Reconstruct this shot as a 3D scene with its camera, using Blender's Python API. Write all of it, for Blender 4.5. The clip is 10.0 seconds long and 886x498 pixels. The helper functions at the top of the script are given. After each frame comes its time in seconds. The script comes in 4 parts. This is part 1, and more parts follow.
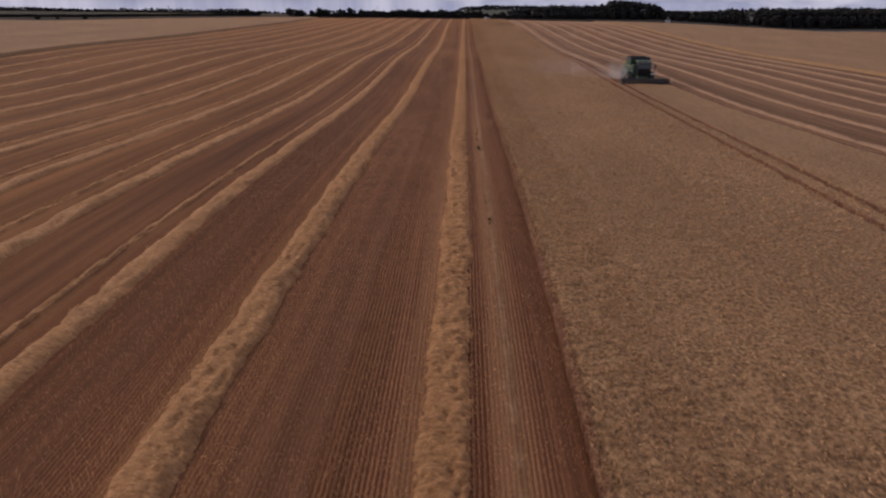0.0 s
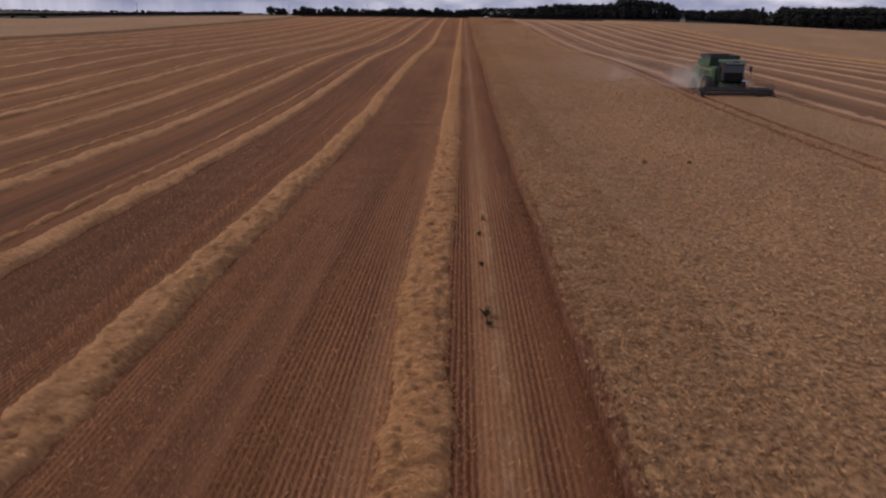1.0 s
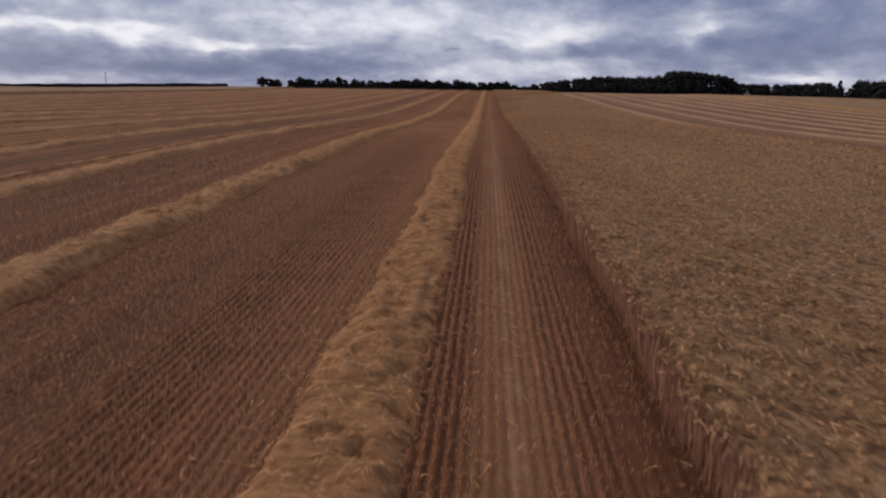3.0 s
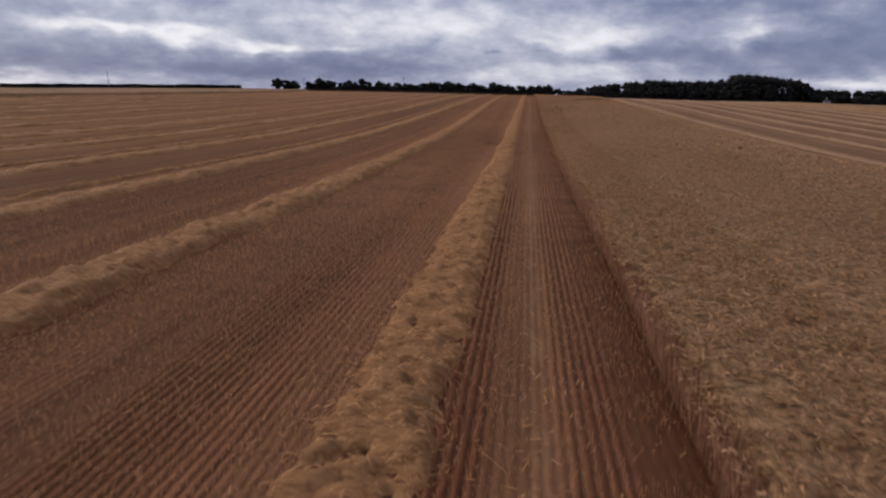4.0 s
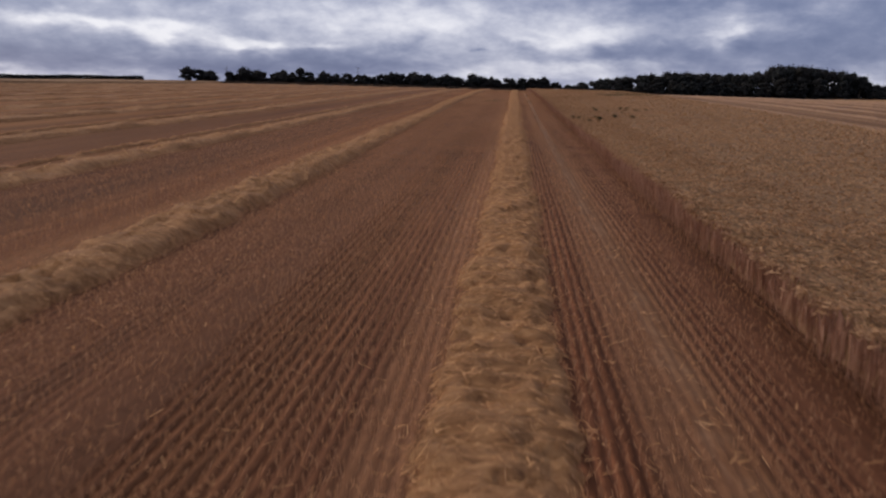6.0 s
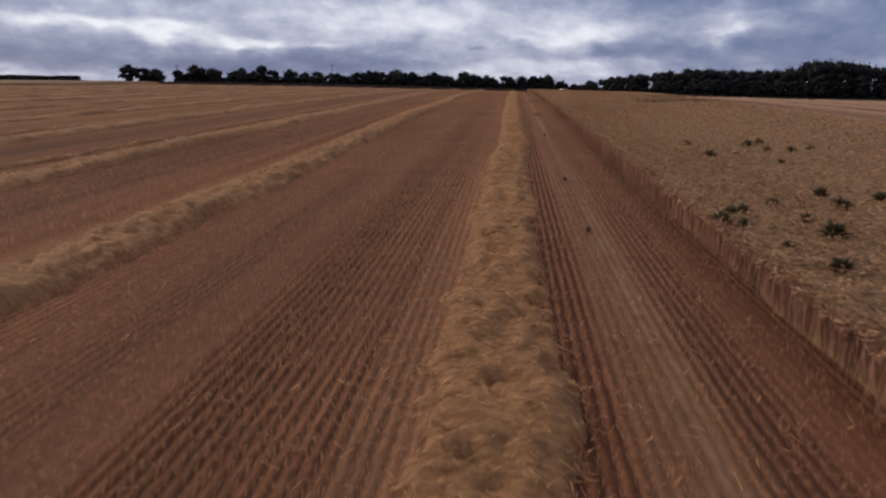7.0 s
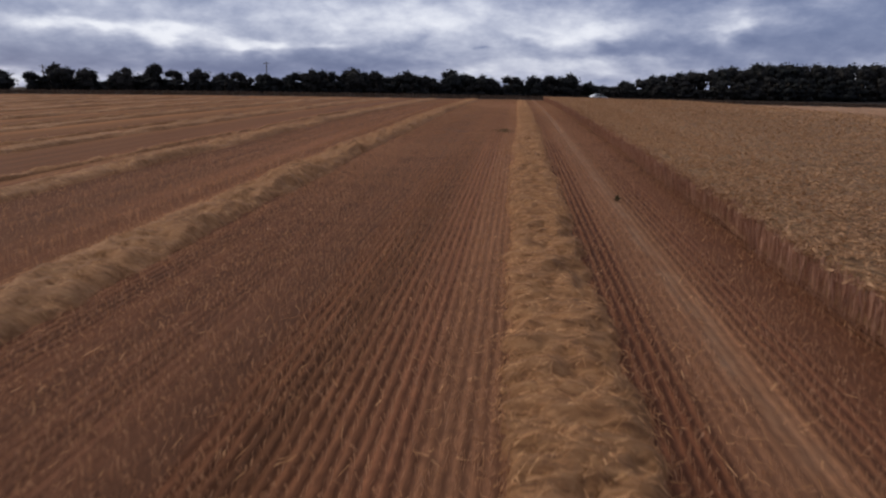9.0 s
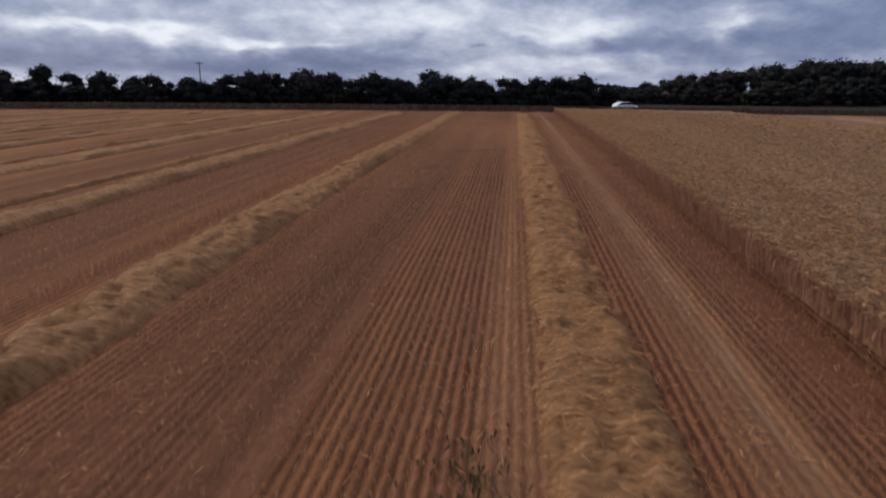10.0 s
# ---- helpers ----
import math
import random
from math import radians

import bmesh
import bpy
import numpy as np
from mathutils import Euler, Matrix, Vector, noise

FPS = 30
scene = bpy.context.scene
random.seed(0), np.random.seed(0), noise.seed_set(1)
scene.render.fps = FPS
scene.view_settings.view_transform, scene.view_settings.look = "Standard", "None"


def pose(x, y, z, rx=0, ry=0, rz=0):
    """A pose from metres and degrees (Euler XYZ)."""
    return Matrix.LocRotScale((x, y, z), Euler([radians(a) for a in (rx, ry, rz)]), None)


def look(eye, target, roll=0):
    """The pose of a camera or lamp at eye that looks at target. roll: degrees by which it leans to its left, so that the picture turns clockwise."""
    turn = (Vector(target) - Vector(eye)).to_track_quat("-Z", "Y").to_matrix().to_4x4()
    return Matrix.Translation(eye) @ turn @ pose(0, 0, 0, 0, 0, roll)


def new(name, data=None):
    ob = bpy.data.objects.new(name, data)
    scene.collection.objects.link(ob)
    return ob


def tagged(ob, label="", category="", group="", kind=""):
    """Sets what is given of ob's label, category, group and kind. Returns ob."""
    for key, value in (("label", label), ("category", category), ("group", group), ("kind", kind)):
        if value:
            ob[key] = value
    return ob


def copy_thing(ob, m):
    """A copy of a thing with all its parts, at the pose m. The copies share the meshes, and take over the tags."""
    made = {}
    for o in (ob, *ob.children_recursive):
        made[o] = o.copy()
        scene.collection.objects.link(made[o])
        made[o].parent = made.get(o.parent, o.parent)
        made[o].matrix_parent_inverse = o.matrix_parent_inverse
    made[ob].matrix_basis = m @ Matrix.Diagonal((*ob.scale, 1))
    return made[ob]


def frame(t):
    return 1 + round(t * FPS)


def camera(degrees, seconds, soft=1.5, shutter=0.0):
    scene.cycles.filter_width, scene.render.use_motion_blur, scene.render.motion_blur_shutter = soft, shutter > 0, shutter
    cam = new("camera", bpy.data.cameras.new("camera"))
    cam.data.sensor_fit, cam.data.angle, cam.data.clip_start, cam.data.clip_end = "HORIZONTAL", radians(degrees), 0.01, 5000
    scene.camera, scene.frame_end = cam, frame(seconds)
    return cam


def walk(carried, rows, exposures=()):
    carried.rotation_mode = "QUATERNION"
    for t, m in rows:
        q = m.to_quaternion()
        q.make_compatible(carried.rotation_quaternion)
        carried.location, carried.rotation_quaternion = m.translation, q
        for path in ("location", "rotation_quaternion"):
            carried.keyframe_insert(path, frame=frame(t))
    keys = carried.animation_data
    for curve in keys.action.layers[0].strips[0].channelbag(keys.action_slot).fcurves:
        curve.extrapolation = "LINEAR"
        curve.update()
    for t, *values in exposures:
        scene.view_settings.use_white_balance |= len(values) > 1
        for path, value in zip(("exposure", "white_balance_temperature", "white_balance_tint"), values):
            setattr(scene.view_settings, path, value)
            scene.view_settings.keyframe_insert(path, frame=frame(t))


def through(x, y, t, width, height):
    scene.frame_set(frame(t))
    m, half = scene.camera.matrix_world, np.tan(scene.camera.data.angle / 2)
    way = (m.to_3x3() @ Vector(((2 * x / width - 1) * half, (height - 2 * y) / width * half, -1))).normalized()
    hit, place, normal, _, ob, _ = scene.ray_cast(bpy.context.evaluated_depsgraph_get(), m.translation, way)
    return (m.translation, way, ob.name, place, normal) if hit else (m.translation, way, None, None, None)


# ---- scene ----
cam = camera(68.4, 10.0, soft=2.2, shutter=0.045)
PATH = [
    (0.0, pose(0.08, -0.00, 10.47, 69.19, -0.59, 1.79)),
    (0.5, pose(0.15, 18.21, 8.80, 69.07, -0.59, 1.52)),
    (1.0, pose(0.63, 35.87, 7.17, 69.49, -0.58, 1.67)),
    (1.2, pose(0.74, 42.75, 6.40, 70.85, -0.62, 1.68)),
    (1.4, pose(0.68, 49.62, 5.69, 72.65, -0.68, 1.82)),
    (1.5, pose(0.63, 53.05, 5.33, 73.47, -0.70, 1.90)),
    (2.0, pose(0.61, 70.17, 3.40, 75.74, -0.89, 2.20)),
    (2.5, pose(1.03, 87.28, 2.39, 75.91, -0.78, 2.39)),
    (4.0, pose(1.35, 139.67, 2.90, 76.14, -1.16, 7.30)),
    (4.5, pose(0.57, 156.68, 2.69, 76.18, -1.25, 7.30)),
    (5.0, pose(0.04, 173.64, 2.10, 76.19, -1.33, 5.94)),
    (5.5, pose(-0.29, 190.81, 1.23, 75.99, -1.43, 5.97)),
    (6.8, pose(-0.29, 234.37, 1.98, 75.96, -1.13, 6.13)),
    (7.0, pose(-0.20, 240.80, 1.93, 75.86, -1.09, 5.95)),
    (7.5, pose(-0.11, 256.54, 1.64, 75.85, -0.99, 6.25)),
    (8.0, pose(-0.40, 270.97, 2.12, 75.78, -0.86, 6.34)),
    (8.5, pose(-0.58, 285.79, 2.61, 75.70, -0.73, 6.28)),
    (9.0, pose(-0.80, 300.84, 2.98, 75.82, -0.63, 6.35)),
    (9.5, pose(-0.85, 316.17, 3.28, 75.83, -0.49, 6.30)),
    (10.0, pose(-1.16, 331.77, 3.97, 75.68, -0.27, 6.10)),
]
# the picture starts out a little warmer and pinker, then settles
walk(cam, PATH, ((0.0, 0.12, 6900, 17), (1.0, 0.12, 6900, 16), (1.5, 0.0, 6800, 14), (2.0, 0.0, 6750, 13), (4.5, 0.0, 6800, 12), (5.5, 0.0, 6750, 12), (7.0, 0.0, 6600, 11), (9.0, 0.0, 6520, 10), (10.0, 0.0, 6450, 8)))

# ---------------------------------------------------------------- light
world = bpy.data.worlds.new("world")
scene.world = world
world.use_nodes = True


def build_sky(tree):
    """Broken overcast over a Nishita sky: layered clouds laid out by azimuth and height above the horizon."""
    n, l = tree.nodes, tree.links
    n.clear()
    out = n.new("ShaderNodeOutputWorld")
    bg = n.new("ShaderNodeBackground")
    l.new(bg.outputs[0], out.inputs[0])
    tc = n.new("ShaderNodeTexCoord")
    sep = n.new("ShaderNodeSeparateXYZ")
    l.new(tc.outputs["Generated"], sep.inputs[0])

    def math_(op, a, b=None, c=None, clamp=False):
        m = n.new("ShaderNodeMath")
        m.operation, m.use_clamp = op, clamp
        for i, v in enumerate((a, b, c)):
            if v is None:
                continue
            if isinstance(v, (int, float)):
                m.inputs[i].default_value = v
            else:
                l.new(v, m.inputs[i])
        return m.outputs[0]

    az = math_("MULTIPLY", math_("ARCTAN2", sep.outputs[0], sep.outputs[1]), 57.2958)
    el = math_("MULTIPLY", math_("ARCSINE", sep.outputs[2]), 57.2958)
    # flatten towards the zenith so that cloud cells keep their size
    comb = n.new("ShaderNodeCombineXYZ")
    l.new(math_("MULTIPLY", az, 0.12), comb.inputs[0])
    l.new(math_("MULTIPLY", math_("POWER", math_("MAXIMUM", el, 0.0), 0.85), 0.36), comb.inputs[1])

    def noise_(scale, detail, rough, off, dist=0.0):
        mp = n.new("ShaderNodeMapping")
        mp.inputs["Location"].default_value = off
        l.new(comb.outputs[0], mp.inputs[0])
        t = n.new("ShaderNodeTexNoise")
        t.inputs["Scale"].default_value = scale
        t.inputs["Detail"].default_value = detail
        t.inputs["Roughness"].default_value = rough
        t.inputs["Distortion"].default_value = dist
        l.new(mp.outputs[0], t.inputs["Vector"])
        return t.outputs[0]

    big = noise_(0.9, 3, 0.5, (3.1, 7.7, 0))
    puff = noise_(3.2, 8, 0.58, (1.3, 2.2, 4), 0.15)
    warp = noise_(2.0, 4, 0.5, (8.3, 1.2, 9))
    warp2 = noise_(2.4, 4, 0.5, (5.3, 6.2, 2))
    az = math_("ADD", az, math_("MULTIPLY", math_("SUBTRACT", warp, 0.5), 9.0))
    el = math_("ADD", el, math_("MULTIPLY", math_("SUBTRACT", warp2, 0.5), 2.4))
    cover = math_("ADD", math_("MULTIPLY", math_("SUBTRACT", big, 0.5), 0.4), math_("MULTIPLY", math_("SUBTRACT", puff, 0.5), 0.75))

    def blob(a0, e0, wa, we, gain, base):
        da = math_("DIVIDE", math_("SUBTRACT", az, a0), wa)
        de = math_("DIVIDE", math_("SUBTRACT", el, e0), we)
        r2 = math_("ADD", math_("MULTIPLY", da, da), math_("MULTIPLY", de, de))
        g = math_("POWER", 2.718, math_("MULTIPLY", r2, -1.0))
        return math_("ADD", base, math_("MULTIPLY", g, gain))

    v = math_("ADD", cover, 0.0)
    for a0, e0, wa, we, gain in SKY_FORMS:
        v = blob(a0, e0, wa, we, gain * 1.3, v)
    # the cloud deck is lighter overhead
    v = math_("ADD", v, math_("MULTIPLY", math_("MAXIMUM", math_("SUBTRACT", el, 8.0), 0.0), 0.004))
    ramp = n.new("ShaderNodeValToRGB")
    ramp.color_ramp.interpolation = "B_SPLINE"
    stops = ((0.0, (0.115, 0.15, 0.290)), (0.3, (0.20, 0.24, 0.40)), (0.55, (0.375, 0.41, 0.565)), (0.78, (0.62, 0.65, 0.78)), (1.0, (0.90, 0.92, 1.0)))
    el_ = ramp.color_ramp.elements
    while len(el_) < len(stops):
        el_.new(0.5)
    for e, (p, c) in zip(el_, stops):
        e.position, e.color = p, (*c, 1)
    l.new(math_("ADD", v, 0.50, clamp=True), ramp.inputs[0])
    sky = n.new("ShaderNodeTexSky")
    sky.sky_type, sky.sun_disc = "NISHITA", False
    sky.sun_elevation, sky.sun_rotation = radians(31), radians(-75)
    sm = n.new("ShaderNodeMixRGB")
    sm.blend_type, sm.inputs[0].default_value, sm.inputs[2].default_value = "MULTIPLY", 1.0, (0.1, 0.1, 0.1, 1)
    l.new(sky.outputs[0], sm.inputs[1])
    mix = n.new("ShaderNodeMixRGB")
    mix.inputs[0].default_value = 0.92
    l.new(sm.outputs[0], mix.inputs[1])
    l.new(ramp.outputs[0], mix.inputs[2])
    l.new(mix.outputs[0], bg.inputs[0])
    bg.inputs[1].default_value = SKY_STRENGTH


SKY_STRENGTH = 1.0
# azimuth, elevation, half widths (degrees), gain: bright gaps and dark banks in the cloud
SKY_FORMS = (
    (-39, 4.9, 4, 0.5, -0.15), (-33.8, 4.1, 4, 0.55, 0.34), (-27.5, 3.7, 3.5, 0.6, 0.36), (-21.7, 2.9, 3, 0.45, 0.32), (-16, 3.0, 2.5, 0.35, 0.20),
    (-39, 1.9, 7, 1.1, -0.20), (-24, 1.2, 9, 1.0, -0.32), (-14, 1.5, 6, 0.8, -0.20), (-39, 0.0, 4.5, 0.5, 0.30), (-30, 5.6, 8, 1.0, 0.12),
    (-8, 5.2, 8, 1.6, 0.24), (-15, 5.0, 6, 1.2, 0.14), (1.6, 3.7, 2, 0.5, 0.20), (-4, 1.2, 6, 0.6, 0.14), (-9, 3.3, 1.2, 0.35, -0.12), (-3.5, 3.3, 0.8, 0.3, -0.22),
    (6.0, 4.3, 3.2, 1.0, 0.27), (1.5, 5.0, 4, 1.2, 0.12), (4, 1.6, 5, 0.6, 0.20), (8.5, 2.8, 2.2, 0.4, -0.18), (12.5, 2.8, 4, 1.1, -0.24),
    (16.4, 4.7, 1.6, 0.9, 0.32), (22, 3.2, 5.5, 1.7, -0.28), (15, 6.8, 9, 0.7, -0.20), (25, 5.5, 5, 1.2, -0.15), (23.7, 0.9, 4, 0.4, 0.28), (35, 4, 8, 3, -0.10),
)
build_sky(world.node_tree)

sun = new("sun", bpy.data.lights.new("sun", "SUN"))
sun.data.energy, sun.data.angle, sun.data.color = 2.3, radians(22), (1.0, 0.93, 0.84)
sun.matrix_world = look((-55, 15, 34), (0, 0, 0))

# ---------------------------------------------------------------- terrain
KNOT_Y0, KNOT_DY = -23.92, 54.0
KNOTS = np.array((
    (-0.97, -0.42, 0.24, 1.22, 1.32, 0.90, 0.04, -0.32, 0.66, 0.89),
    (-0.86, 0.00, -1.23, -0.86, -1.58, -1.06, -0.04, 0.68, 0.62, 0.29),
    (-0.43, -1.02, -1.83, -2.79, -2.73, -1.90, -0.75, -0.48, -1.53, -1.45),
))
PITCH = 6.75  # distance between swaths
EDGE_X = PITCH / 2  # edge of the standing crop
COMBINE_X, COMBINE_Y = 27.7, 102.2
START_Y = -45.0
ROW_GAP = 0.132  # drill rows


def field_end(x):
    return 413.0 + 0.22 * x


def profile(k, y):
    u = np.clip((y - KNOT_Y0) / KNOT_DY, 0, 8.999)
    i = u.astype(int)
    w = u - i
    p0, p1, p2, p3 = k[np.maximum(i - 1, 0)], k[i], k[i + 1], k[np.minimum(i + 2, 9)]
    return p1 + 0.5 * w * (p2 - p0 + w * (2 * p0 - 5 * p1 + 4 * p2 - p3 + w * (3 * (p1 - p2) + p3 - p0)))


def smooth(a, b, v):
    t = np.clip((v - a) / (b - a), 0, 1)
    return t * t * (3 - 2 * t)


def height(x, y):
    """The lie of the land in metres."""
    x, y = np.asarray(x, float), np.asarray(y, float)
    a, b, c = (profile(k, y) for k in KNOTS)
    u = np.clip(x / 135.0, -1.6, 1.6)
    z = b + u * (c - a) / 2 + u * u * ((a + c) / 2 - b)
    hill = smooth(20, 130, x) * smooth(440, 520, y)
    dip = smooth(120, 260, x) * smooth(180, 400, y)
    away = (0.35 + 0.65 * smooth(40, -60, x)) * (13.0 * smooth(450, 1000, y) + 0.018 * np.maximum(y - 950, 0))
    return z + 3.0 * hill - 4.2 * dip - away


def hgt(x, y):
    return float(height(np.array([x]), np.array([y]))[0])


def mesh_object(name, verts, faces, material=None, parent=None, smooth_shade=False):
    """A mesh from arrays of vertices and of triangles or quads of one size."""
    verts, faces = np.asarray(verts, np.float32), np.asarray(faces, np.int32)
    me = bpy.data.meshes.new(name)
    k = faces.shape[1]
    me.vertices.add(len(verts))
    me.vertices.foreach_set("co", verts.ravel())
    me.loops.add(faces.size)
    me.loops.foreach_set("vertex_index", faces.ravel())
    me.polygons.add(len(faces))
    me.polygons.foreach_set("loop_start", np.arange(0, faces.size, k, dtype=np.int32))
    if smooth_shade:
        me.polygons.foreach_set("use_smooth", np.ones(len(faces), bool))
    me.update(calc_edges=True)
    if material:
        me.materials.append(material)
    ob = new(name, me)
    if parent:
        ob.parent = parent
    return ob


def grid_faces(nx, ny):
    i = np.arange(nx - 1)[:, None] * ny + np.arange(ny - 1)[None, :]
    return np.stack([i, i + ny, i + ny + 1, i + 1], -1).reshape(-1, 4)


# ---------------------------------------------------------------- materials
def material(name, build, rough=0.9, spec=0.2):
    mat = bpy.data.materials.new(name)
    mat.use_nodes = True
    n, l = mat.node_tree.nodes, mat.node_tree.links
    n.clear()
    out, bsdf = n.new("ShaderNodeOutputMaterial"), n.new("ShaderNodeBsdfPrincipled")
    l.new(bsdf.outputs[0], out.inputs[0])
    bsdf.inputs["Roughness"].default_value = rough
    bsdf.inputs["Specular IOR Level"].default_value = spec
    build(n, l, bsdf, out)
    return mat


def add_noise(n, l, scale, detail=4, vec=None, stretch=None, rough=0.55):
    t = n.new("ShaderNodeTexNoise")
    t.inputs["Scale"].default_value, t.inputs["Detail"].default_value, t.inputs["Roughness"].default_value = scale, detail, rough
    if vec is None:
        g = n.new("ShaderNodeNewGeometry")
        vec = g.outputs["Position"]
    if stretch:
        m = n.new("ShaderNodeMapping")
        m.inputs["Scale"].default_value = stretch
        l.new(vec, m.inputs[0])
        vec = m.outputs[0]
    l.new(vec, t.inputs["Vector"])
    return t.outputs[0]


def add_ramp(n, l, fac, stops, mode="LINEAR"):
    r = n.new("ShaderNodeValToRGB")
    r.color_ramp.interpolation = mode
    e = r.color_ramp.elements
    while len(e) < len(stops):
        e.new(0.5)
    for q, (p, c) in zip(e, stops):
        q.position, q.color = p, (*c, 1) if len(c) == 3 else c
    l.new(fac, r.inputs[0])
    return r.outputs[0]


def add_math(n, l, op, a, b=None, clamp=False):
    m = n.new("ShaderNodeMath")
    m.operation, m.use_clamp = op, clamp
    for i, v in enumerate((a, b)):
        if v is None:
            continue
        if isinstance(v, (int, float)):
            m.inputs[i].default_value = v
        else:
            l.new(v, m.inputs[i])
    return m.outputs[0]


def add_mix(n, l, fac, a, b, mode="MIX"):
    m = n.new("ShaderNodeMixRGB")
    m.blend_type = mode
    for i, v in enumerate((fac, a, b)):
        if isinstance(v, (int, float)):
            m.inputs[i].default_value = v
        elif isinstance(v, tuple):
            m.inputs[i].default_value = (*v, 1)
        else:
            l.new(v, m.inputs[i])
    return m.outputs[0]


def add_bump(n, l, bsdf, h, strength, dist):
    b = n.new("ShaderNodeBump")
    b.inputs["Strength"].default_value, b.inputs["Distance"].default_value = strength, dist
    l.new(h, b.inputs["Height"])
    l.new(b.outputs[0], bsdf.inputs["Normal"])


def plain(name, colour, rough=0.6, metal=0.0, var=0.25, scale=3.0, spec=0.4):
    def build(n, l, bsdf, out):
        v = add_noise(n, l, scale, 5)
        dark = tuple(c * (1 - var) for c in colour)
        light = tuple(min(1, c * (1 + var)) for c in colour)
        l.new(add_ramp(n, l, v, ((0.3, dark), (0.7, light))), bsdf.inputs["Base Color"])
        bsdf.inputs["Metallic"].default_value = metal
        f = add_noise(n, l, scale * 12, 3)
        l.new(add_ramp(n, l, f, ((0.3, (rough * 0.85,) * 3), (0.7, (min(1, rough * 1.15),) * 3))), bsdf.inputs["Roughness"])
    return material(name, build, rough, spec)


def build_ground(n, l, bsdf, out):
    """Cut stubble on red-brown soil: drill rows along y, wheel lanes and chaff lanes in each swath, rank grass past the field's end."""
    g = n.new("ShaderNodeNewGeometry")
    pos = g.outputs["Position"]
    s = n.new("ShaderNodeSeparateXYZ")
    l.new(pos, s.inputs[0])
    x, y = s.outputs[0], s.outputs[1]
    wob = add_math(n, l, "MULTIPLY", add_math(n, l, "SUBTRACT", add_noise(n, l, 0.05, 2, pos), 0.5), 0.4)
    xw = add_math(n, l, "ADD", x, wob)
    # place across the swath, 0.5 at its windrow
    u = add_math(n, l, "FRACT", add_math(n, l, "DIVIDE", add_math(n, l, "ADD", xw, PITCH * 40.5), PITCH))
    # the dark end towards u = 1 paints the crop's shade along its foot
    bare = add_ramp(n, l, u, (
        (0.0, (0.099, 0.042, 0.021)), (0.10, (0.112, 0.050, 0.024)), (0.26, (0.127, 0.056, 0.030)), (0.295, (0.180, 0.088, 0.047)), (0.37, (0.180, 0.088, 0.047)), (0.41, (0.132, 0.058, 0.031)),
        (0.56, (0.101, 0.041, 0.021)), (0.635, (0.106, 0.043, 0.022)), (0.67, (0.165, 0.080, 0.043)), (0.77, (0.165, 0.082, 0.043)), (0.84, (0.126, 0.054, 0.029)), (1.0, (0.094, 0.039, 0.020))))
    plain_side = add_ramp(n, l, u, ((0.0, (0.128, 0.059, 0.032)), (0.26, (0.150, 0.066, 0.034)), (0.30, (0.180, 0.086, 0.043)), (0.37, (0.176, 0.084, 0.042)), (0.41, (0.150, 0.066, 0.034)), (0.6, (0.116, 0.050, 0.025)), (1.0, (0.120, 0.055, 0.030))))
    bare = add_mix(n, l, add_math(n, l, "MAXIMUM", add_math(n, l, "LESS_THAN", xw, -PITCH / 2), add_math(n, l, "GREATER_THAN", x, 4.0)), bare, plain_side)
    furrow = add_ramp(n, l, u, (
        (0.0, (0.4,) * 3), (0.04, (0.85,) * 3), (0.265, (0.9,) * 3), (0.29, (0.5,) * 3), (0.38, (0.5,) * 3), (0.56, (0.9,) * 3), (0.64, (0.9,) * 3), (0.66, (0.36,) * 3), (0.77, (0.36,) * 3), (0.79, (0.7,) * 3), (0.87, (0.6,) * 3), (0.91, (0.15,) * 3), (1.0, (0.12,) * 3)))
    furrow = add_math(n, l, "MULTIPLY", furrow, add_math(n, l, "ADD", 0.5, add_math(n, l, "MULTIPLY", add_math(n, l, "GREATER_THAN", xw, -PITCH / 2), 0.5)))
    dx = add_math(n, l, "DIVIDE", add_math(n, l, "ADD", add_math(n, l, "SUBTRACT", x, 1.62), add_math(n, l, "MULTIPLY", add_math(n, l, "SUBTRACT", add_noise(n, l, 1.6, 4, pos), 0.5), 0.55)), 0.15)
    worn = add_math(n, l, "POWER", 2.718, add_math(n, l, "MULTIPLY", add_math(n, l, "MULTIPLY", dx, dx), -1.0))
    worn = add_math(n, l, "MULTIPLY", worn, add_ramp(n, l, add_noise(n, l, 1.0, 5, pos, (2.5, 0.8, 1.0), 0.7), ((0.40, (0.0, 0.0, 0.0)), (0.66, (0.5, 0.5, 0.5)))))
    spread = add_ramp(n, l, u, (
        (0.0, (0.165, 0.077, 0.033)), (0.25, (0.182, 0.085, 0.038)), (0.33, (0.228, 0.112, 0.052)), (0.5, (0.195, 0.093, 0.041)), (0.72, (0.216, 0.104, 0.047)), (1.0, (0.150, 0.070, 0.029))))
    open_ = add_math(n, l, "MAXIMUM", add_math(n, l, "DIVIDE", add_math(n, l, "SUBTRACT", -13.0, x), 12.0, True), add_math(n, l, "GREATER_THAN", x, 23.5))
    col = add_mix(n, l, open_, bare, spread)
    long_ = add_noise(n, l, 1.0, 3, pos, (1.3, 0.006, 1.0), 0.6)
    col = add_mix(n, l, 0.75, col, add_ramp(n, l, long_, ((0.35, (0.72, 0.70, 0.68)), (0.65, (1.28, 1.28, 1.28)))), "MULTIPLY")
    streak = add_noise(n, l, 1.0, 5, pos, (2.6, 0.06, 1.0), 0.65)
    col = add_mix(n, l, 0.5, col, add_ramp(n, l, streak, ((0.3, (0.55, 0.55, 0.55)), (0.7, (1.35, 1.32, 1.3)))), "MULTIPLY")
